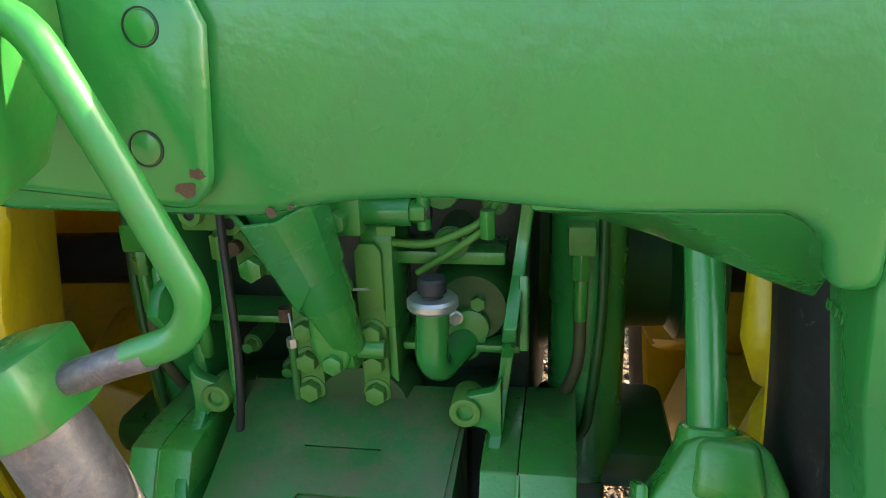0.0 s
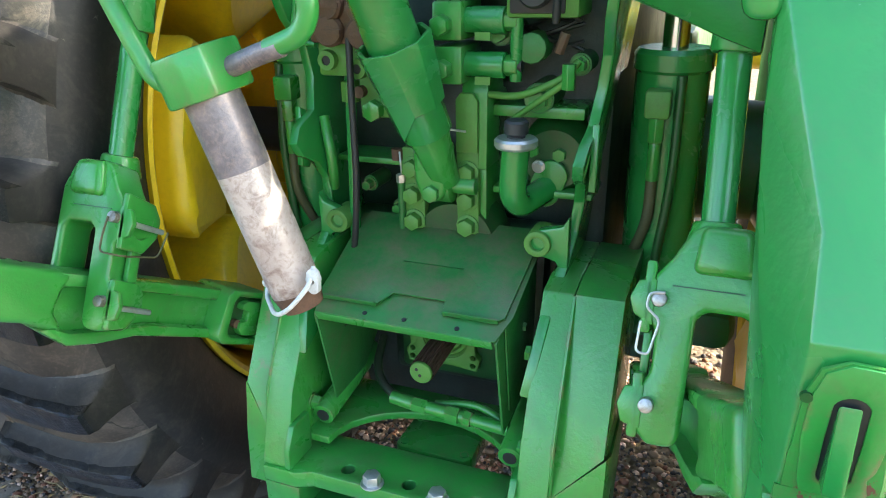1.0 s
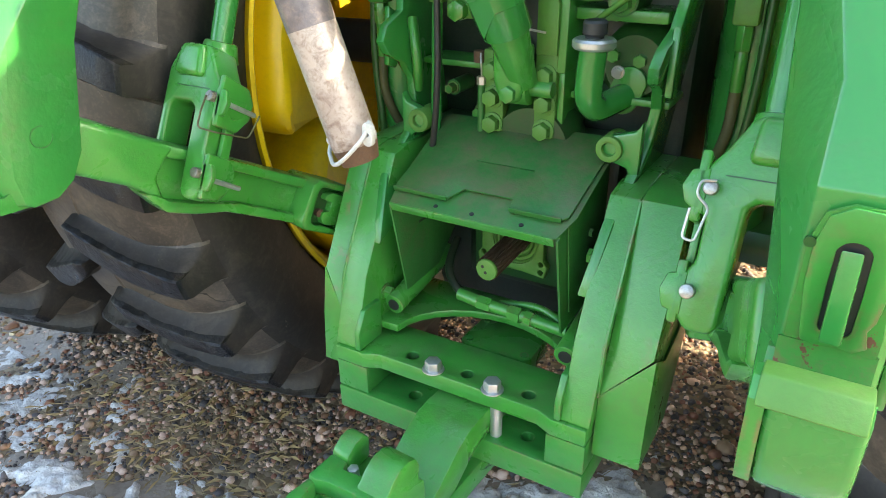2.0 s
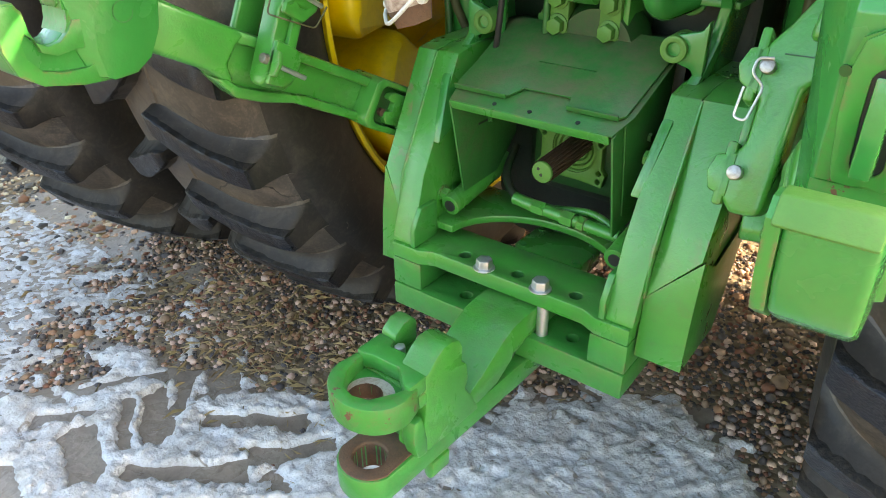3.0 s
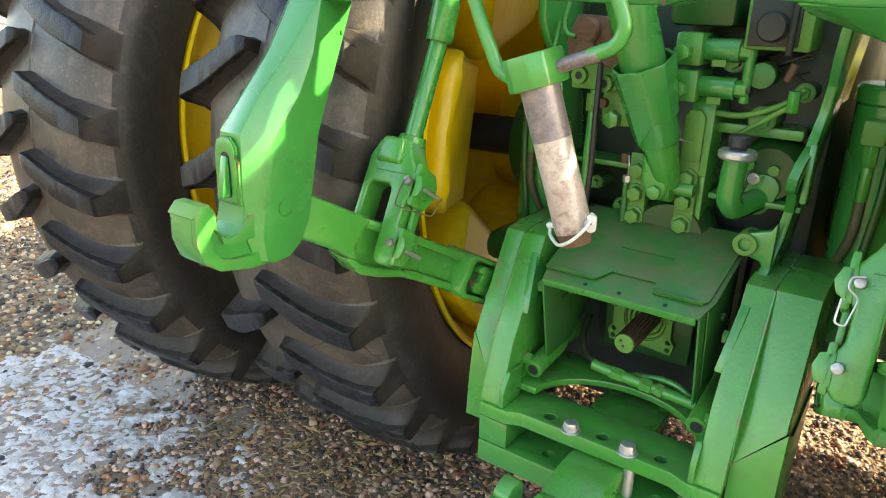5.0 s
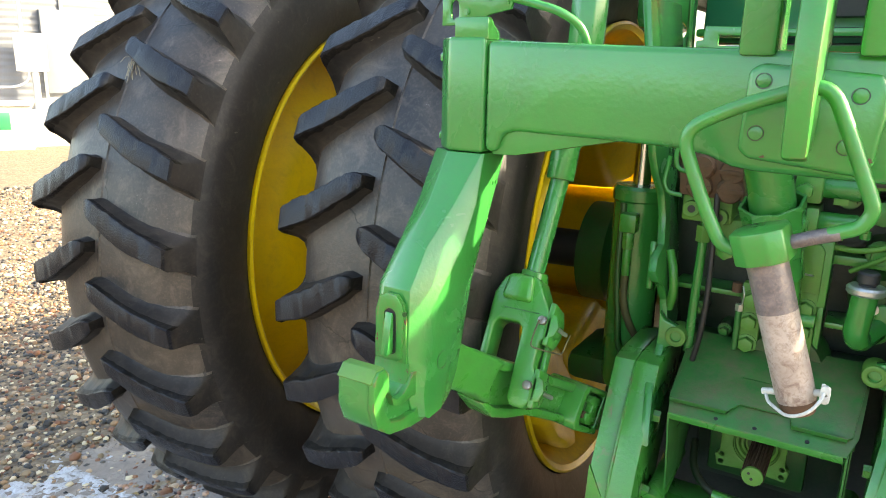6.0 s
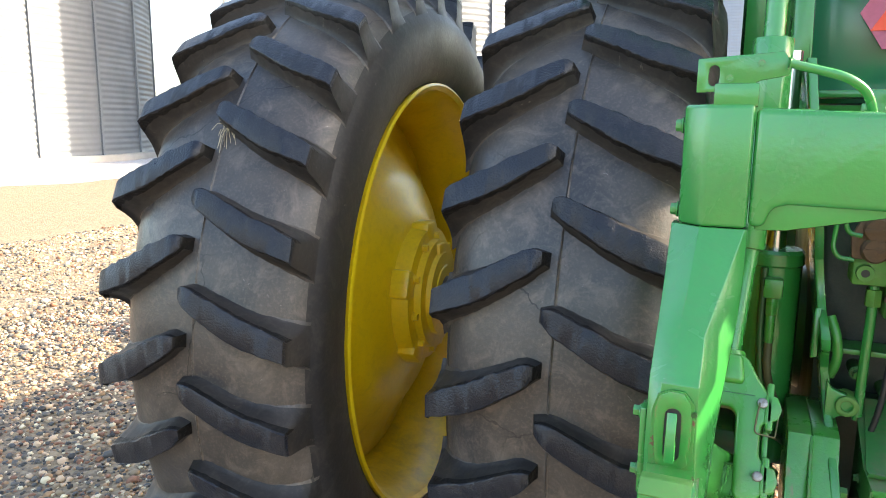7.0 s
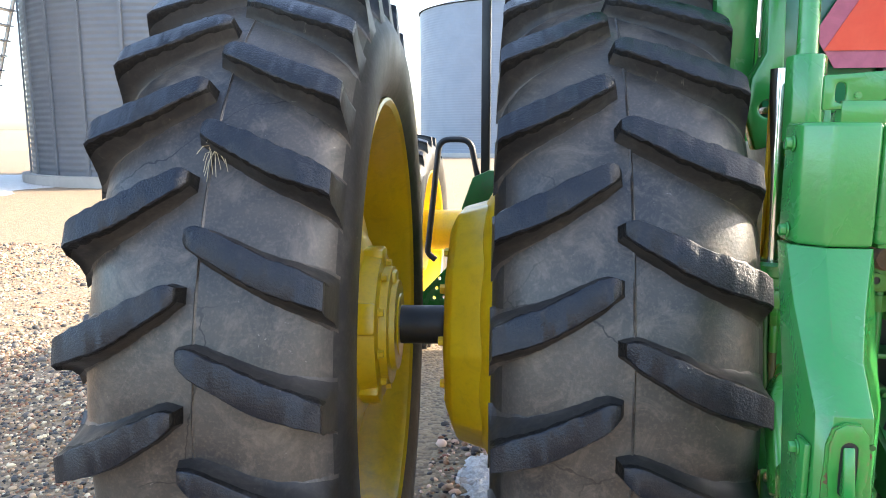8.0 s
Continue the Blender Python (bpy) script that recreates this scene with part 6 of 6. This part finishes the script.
def build_pin():
    h = thing("hitch_pin", "bare scuffed steel hitch pin with a bent green handle", "hitch pin", (0.045, 0.5, 1.37))

    def p(name, bm, mat, label="", bevel=0.0):
        ob = part(name, bm, mat, h, label, bevel)
        ob.matrix_parent_inverse = Matrix.Translation((-0.045, -0.5, -1.37))
        return ob
    t, b = Vector((0.027, 0.489, 1.374)), Vector((0.098, 0.505, 1.147))
    d = (b - t).normalized()
    m = Matrix.Translation(t) @ d.to_track_quat("X", "Z").to_matrix().to_4x4()
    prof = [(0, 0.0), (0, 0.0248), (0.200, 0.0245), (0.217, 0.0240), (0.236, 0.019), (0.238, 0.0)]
    # two steels: sunlight lightens the lower shaft's colour, shade and stains darken the top
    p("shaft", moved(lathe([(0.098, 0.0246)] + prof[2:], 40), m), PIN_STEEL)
    p("shaft_top", moved(lathe([(0, 0.0), (0, 0.0250), (0.066, 0.0249), (0.098, 0.0248)], 40), m), PIN_DARK, "dark upper shaft, stained and with shade in its colour")
    p("shaft_tip", moved(lathe([(0.219, 0.0241), (0.237, 0.0194), (0.2395, 0.0)], 40), m), RUST, "rusty pin tip")
    col = [(0.030, -0.026), (0.034, 0.0), (0.030, 0.026), (0.010, 0.034), (-0.022, 0.032), (-0.034, 0.014), (-0.034, -0.014), (-0.022, -0.032), (0.010, -0.034)]
    p("collar", moved(prism("x", col, -0.010, 0.032), m @ Matrix.Rotation(radians(20), 4, "X")), GREEN_WORN, "chipped green faceted collar", 0.003)
    p("handle", pipe([(0.006, 0.490, 1.350), (-0.020, 0.488, 1.356), (-0.050, 0.487, 1.415), (-0.082, 0.486, 1.496), (-0.016, 0.486, 1.530), (0.079, 0.486, 1.562), (0.111, 0.488, 1.492), (0.143, 0.489, 1.418), (0.132, 0.490, 1.397), (0.100, 0.490, 1.385)], 0.0088, n=18, bend=0.030), GREEN_WORN)
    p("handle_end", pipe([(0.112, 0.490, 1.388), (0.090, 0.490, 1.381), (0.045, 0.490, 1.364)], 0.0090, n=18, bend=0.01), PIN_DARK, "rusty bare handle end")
    c = b - d * 0.028
    across = Vector((0.92, -0.25, 0.3)).normalized()
    down = d
    p("clip_ring", pipe([c - across * 0.038, c - across * 0.036 + down * 0.010 + Vector((0, -0.012, 0)), c - across * 0.010 + down * 0.022 + Vector((0, -0.034, 0)), c + across * 0.018 + down * 0.014 + Vector((0, -0.034, 0)), c + across * 0.036 + Vector((0, -0.014, 0)), c + across * 0.037 - down * 0.012], 0.0022, n=10, bend=0.014), WHITE_PLASTIC, "white wire snap ring")
    p("clip_tab", prism("y", hole(c.x + 0.034, c.z + 0.012, 0.006, 16, 0.006), c.y - 0.020, c.y - 0.014, [hole(c.x + 0.034, c.z + 0.012, 0.002, 10)]), WHITE_PLASTIC, "", 0.002)
    p("clip_pin", rod(c - across * 0.042, c + across * 0.036, 0.0045), WHITE_PLASTIC)


# ---- upper body, sign, front end seen past the wheels ----


def build_upper(tractor):
    u = new("rear_body")
    u.parent = tractor
    tagged(u, "green rear body and fenders below the cab")
    part("rear_panel", prism("y", [(-0.30, 1.64), (0.45, 1.64), (0.45, 2.15), (-0.30, 2.15), (-0.30, 1.85)], 1.52, 1.60), GREEN_GLOSS, u, "glossy teal-green rear panel", bevel=0.015)
    part("panel_ledge", box((-0.30, 1.45, 1.655), (0.45, 1.60, 1.675)), GREEN, u, bevel=0.006)
    for s in (-1, 1):
        x = XC + s * 0.40
        part("fender_side", prism("x", [(1.62, 1.75), (1.55, 2.3), (2.6, 2.3), (2.6, 1.75)], x - 0.02, x + 0.02), PLASTIC_DARK, u, bevel=0.01)
        part("lift_arm", prism("x", [(0.90, 1.98), (0.88, 2.08), (0.98, 2.14), (1.45, 2.10), (1.45, 1.95), (1.0, 1.95)], *sorted((XC + s * 0.28, XC + s * 0.335))), GREEN, u, bevel=0.012)
        part("lift_bracket", prism("y", [(XC + s * 0.31, 1.58), (XC + s * 0.37, 1.56), (XC + s * 0.40, 1.66), (XC + s * 0.39, 1.74), (XC + s * 0.36, 1.80), (XC + s * 0.37, 2.2), (XC + s * 0.33, 2.2), (XC + s * 0.315, 1.80)], 1.36, 1.42, [hole(XC + s * 0.345, 1.665, 0.022, 24)]), GREEN, u, bevel=0.008)
        part("fender_lip", prism("x", [(1.43, 1.67), (1.43, 2.3), (1.62, 2.3), (1.62, 1.67)], *sorted((XC + s * 0.36, XC + s * 0.475))), GREEN, u, bevel=0.03)
    part("cab", box((-0.93, 1.45, 2.25), (0.97, 3.2, 3.25)), GREEN, u, bevel=0.08)
    part("bracket_shelf", box((-0.20, 1.095, 1.596), (-0.05, 1.25, 1.606)), GREEN, u, bevel=0.002)
    part("latch_bracket", prism("y", [(-0.213, 1.600), (-0.045, 1.594), (-0.045, 1.646), (-0.055, 1.654), (-0.198, 1.660), (-0.200, 1.632), (-0.213, 1.632)], 1.085, 1.095, [[(-0.170, 1.622), (-0.122, 1.620), (-0.122, 1.640), (-0.170, 1.642)]]), GREEN, u, bevel=0.003)
    hood = [(-0.42, 1.2), (0.46, 1.2), (0.46, 1.95), (0.36, 2.1), (-0.32, 2.1), (-0.42, 1.95)]
    part("hood", prism("y", hood, 3.3, 5.6), GREEN, u, bevel=0.05)
    part("front_frame", box((-0.30, 2.2, 0.75), (0.34, 5.2, 1.25)), GREEN_DUSTY, u, bevel=0.03)
    sgn = new("slow_vehicle_sign")
    sgn.parent = tractor
    tagged(sgn, "red triangle sign with a darker pink reflective border")
    y0 = 1.478
    part("sign_border", prism("y", [(-0.139, 1.771), (-0.193, 1.857), (-0.035, 2.125), (0.065, 2.125), (0.223, 1.857), (0.169, 1.771)], y0, y0 + 0.004), PINK, sgn)
    part("sign_centre", prism("y", [(-0.168, 1.814), (0.198, 1.814), (0.015, 2.115)], y0 - 0.004, y0 - 0.001), RED, sgn)
    part("sign_bracket", box((-0.02, y0 + 0.004, 1.70), (0.12, 1.53, 2.1)), PLASTIC_DARK, sgn, bevel=0.004)
    # front wheels and steps
    for s in (-1, 1):
        w = new("front_wheel")
        w.parent = tractor
        w.matrix_basis = pose(XC + s * 1.93, 4.75, 0.80) @ Matrix.Diagonal((0.9, 0.82, 0.82, 1))
        tagged(w, "front wheel with a lugged black tyre")
        part("tyre", tyre_mesh(), RUBBER_SIDE, w, angle=28)
        add_lugs(w, 2.0, 26)
        part("rim", lathe(rim_profile(), 64), YELLOW, w)
        part("disc", lathe([(0.0, 0.6), (-0.02 * s, 0.45), (-0.06 * s, 0.3), (-0.16 * s, 0.25), (-0.2 * s, 0.0)], 48), YELLOW, w)
        part("front_axle", rod((XC + s * 0.25, 4.75, 0.95), (XC + s * 1.85, 4.75, 0.90), 0.15), YELLOW, u)
    st = new("cab_steps")
    st.parent = tractor
    tagged(st, "black handrail and perforated green cab step")
    part("handrail", pipe([(-1.37, 2.70, 1.03), (-1.41, 2.70, 1.06), (-1.352, 2.70, 1.585), (-1.21, 2.70, 1.585), (-1.17, 2.70, 1.38)], 0.014, bend=0.05), BLACK, st, "black tubular handrail")
    part("step_plate", prism("y", [(-1.47, 0.80), (-1.45, 0.86), (-1.29, 1.03), (-1.23, 1.18), (-1.10, 1.18), (-1.10, 0.80)], 2.58, 2.60, [hole(-1.36 + 0.045 * i + 0.012 * j, 0.875 + 0.045 * j + 0.004 * i, 0.008, 8) for i in range(3) for j in range(3)]), GREEN, st, bevel=0.002)
    part("step_bracket", prism("y", [(-1.25, 1.16), (-1.23, 1.26), (-1.10, 1.26), (-1.10, 1.16)], 2.60, 2.66), BLACK, st, bevel=0.006)
    part("side_panel", prism("y", [(-1.24, 1.28), (-1.19, 1.42), (-1.12, 1.45), (-1.05, 1.45), (-1.05, 1.24), (-1.22, 1.24)], 2.60, 2.70), GREEN_DUSTY, st, bevel=0.006)
    part("door_post", box((-1.16, 2.66, 1.4), (-1.12, 2.7, 2.4)), BLACK, st, bevel=0.004)
    part("tank", box((-0.95, 2.6, 0.62), (-0.5, 3.6, 1.25)), GREEN_DUSTY, st, bevel=0.08)


# ---- the yard beyond ----


def build_yard():
    def grain_bin(cx, cy, r, h, label, roof=2.4, sheet_mat=BIN, wave=0.014, ribs=26):
        b = thing("grain_bin", label, "grain bin", (cx, cy, 0.02), group="grain bins")
        prof, n, z = [], int(h / 0.20), 0.35
        for i in range(n):
            prof += [(z, r + wave), (z + 0.05, r + wave), (z + 0.10, r - wave), (z + 0.15, r - wave)]
            z += 0.20
        bm = lathe([(0.35, r)] + prof, 120)
        part("wall", moved(bm, Matrix.Rotation(radians(-90), 4, "Y")), sheet_mat, b)
        part("roof", moved(lathe([(z, r + 0.15), (z + roof, 0.4), (z + roof + 0.3, 0.0)], 60), Matrix.Rotation(radians(-90), 4, "Y")), BIN, b)
        part("foundation", moved(lathe([(0, 0.0), (0, r + 0.35), (0.35, r + 0.35), (0.35, 0.0)], 60), Matrix.Rotation(radians(-90), 4, "Y")), CONCRETE, b)
        for k in range(ribs):
            a = 2 * math.pi * k / ribs + 0.07
            bm = box((-0.05, r + 0.012, 0.35), (0.05, r + 0.075, z))
            part("stiffener", moved(bm, Matrix.Rotation(a, 4, "Z")), BIN, b)
        return b
    grain_bin(-31.3, 15.5, 10.4, 13, "galvanised corrugated steel grain bin on a concrete ring")
    grain_bin(-14.1, 26.1, 6.0, 12, "galvanised corrugated steel grain bin with an outside stair")
    grain_bin(-4.3, 62.0, 7.5, 11.6, "large plain blue-grey steel bin far across the yard", sheet_mat=BIN_PALE, wave=0.006, ribs=0)
    d = thing("bin_door", "pale steel access door on the grain bin", "door", (-21.25, 12.6, 0.4))
    ang = math.atan2(12.6 - 15.5, -21.25 + 31.3)
    bm = box((-0.05, -0.75, 0.2), (0.12, 0.75, 2.6))
    o = part("leaf", moved(bm, Matrix.Rotation(ang, 4, "Z")), BIN, d, bevel=0.02)
    e = thing("meter_box", "pale electric meter box with conduits in front of the grain bin", "meter box", (-21.1, 11.34, 0.02))
    turn = Matrix.Rotation(radians(-30), 4, "Z")
    part("cabinet", moved(box((-0.12, -0.41, 1.22), (0.14, 0.41, 2.28)), turn), WHITE_PLASTIC, e, bevel=0.02)
    part("cabinet_door", moved(box((0.141, -0.37, 1.27), (0.155, 0.37, 2.22)), turn), WHITE_PLASTIC, e, bevel=0.006)
    part("post", moved(rod((-0.02, 0.05, 0), (-0.02, 0.05, 1.22), 0.10), turn), ZINC, e)
    part("conduit", moved(rod((0.0, -0.18, 2.27), (0.0, -0.18, 6.0), 0.055), turn), ZINC, e)
    part("conduit", moved(rod((0.0, 0.30, 0.0), (0.0, 0.30, 1.23), 0.04), turn), ZINC, e)
    part("conduit", moved(pipe([(0.0, -0.10, 1.23), (0.0, -0.14, 0.95), (0.0, -0.45, 0.78), (0.0, -2.2, 0.76)], 0.035, bend=0.2), turn), ZINC, e)
    k = thing("storage_box", "weathered pale wooden storage box with lids, in the yard", "box", (-13.2, 6.36, 0.02))
    part("body", moved(box((-0.45, -0.85, 0.0), (0.45, 0.42, 0.76)), turn), CONCRETE, k, bevel=0.015)
    part("lid", moved(box((-0.50, -0.90, 0.762), (0.50, 0.46, 0.82)), turn), WHITE_PLASTIC, k, bevel=0.015)
    part("front_panel", moved(box((0.451, -0.70, 0.36), (0.462, 0.10, 0.66)), turn), GREEN_GLOSS, k, "faded green panel", bevel=0.004)
    bm = bmesh.new()
    bmesh.ops.create_icosphere(bm, subdivisions=4, radius=1.0)
    for v in bm.verts:
        q = v.co * (1 + 0.18 * noise.noise(v.co * 1.7) + 0.06 * noise.noise(v.co * 6))
        v.co = Vector((q.x * 0.75, q.y * 0.70, max(-0.05, q.z * 0.46)))
    heap = part("snow_heap", bm, SNOW)
    heap.location = (-13.55, 7.25, 0.02)
    tagged(heap, "small heap of old snow beside the storage box", "snow", kind="stuff")
    g = thing("access_stair", "galvanised steel access stair beside the grain bin", "stair", (-18.3, 21.2, 0))
    for k in range(2):
        part("stringer", rod((-1.5 + 0.0, -0.9 + 0.7 * k, 0), (0.6, -0.9 + 0.7 * k, 6.5), 0.06), ZINC, g)
    for k in range(14):
        f = k / 14
        part("tread", box((-1.6 + 2.1 * f, -0.9, 6.5 * f), (-1.3 + 2.1 * f, -0.2, 6.5 * f + 0.04)), ZINC, g)
    # snow lying along the foot of the nearest bin
    rings = []
    bm = bmesh.new()
    for k in range(60):
        a = radians(-75 + 125 * k / 59)
        w = 1.6 * noise.noise(Vector((k * 0.23, 1.0, 0)))
        rings.append([bm.verts.new((-31.3 + q * math.cos(a), 15.5 + q * math.sin(a), z)) for q, z in ((10.9, 0.16), (12.4, 0.12), (14.2 + w * 0.5, 0.07), (16.0 + w, 0.02))])
    for a, b in zip(rings, rings[1:]):
        for i in range(3):
            bm.faces.new((a[i], b[i], b[i + 1], a[i + 1]))
    tagged(part("snow_bank", bm, SNOW), "old snow lying along the foot of the grain bin", "snow", kind="stuff")
    # bare field rising behind the yard
    bm = bmesh.new()
    rows = []
    for j, (y, z) in enumerate(((75, 0.0), (140, 1.2), (300, 4.0), (700, 9.0))):
        rows.append([bm.verts.new((x * (1 + j * 0.6), y, z + 0.4 * noise.noise(Vector((x * 0.02, y * 0.01, 0))))) for x in range(-200, 201, 20)])
    for a, b in zip(rows, rows[1:]):
        for i in range(len(a) - 1):
            bm.faces.new((a[i], a[i + 1], b[i + 1], b[i]))
    tagged(part("field", bm, STRAW), "pale stubble field rising to the horizon", "field", kind="structure")


tractor = thing("tractor", "large green and yellow farm tractor with dual rear wheels", "tractor", (XC, 1.6, 0.0))


def settle(ob):
    """Children are given in the yard's own measure; this keeps them there under the tractor's base."""
    ob.matrix_parent_inverse = Matrix.Translation((-XC, -1.6, 0.0))


def straw_wisp():
    """A tuft of straw caught on the tread."""
    rng = random.Random(4)
    w = thing("straw_wisp", "small tuft of pale straw caught on the tyre tread", "straw", (-1.462, 0.690, 1.575))
    for k in range(14):
        p = Vector((rng.uniform(-0.012, 0.012), 0, rng.uniform(-0.008, 0.008)))
        d = Vector((rng.uniform(-0.4, 0.5), rng.uniform(-0.5, -0.05), rng.uniform(-1.0, 0.5)))
        pts = [p, p + d * 0.03, p + d * 0.05 + Vector((0, 0, -0.012))]
        part("straw", pipe([tuple(q) for q in pts], 0.0006, n=4), STRAW_PALE, w)


build_ground()
straw_wisp()
build_wheels(tractor)
build_support(tractor)
build_pto(tractor)
build_housing(tractor)
build_links(tractor)
build_upper(tractor)
for ob in tractor.children:
    settle(ob)
build_drawbar()
build_hitch()
build_pin()
build_yard()
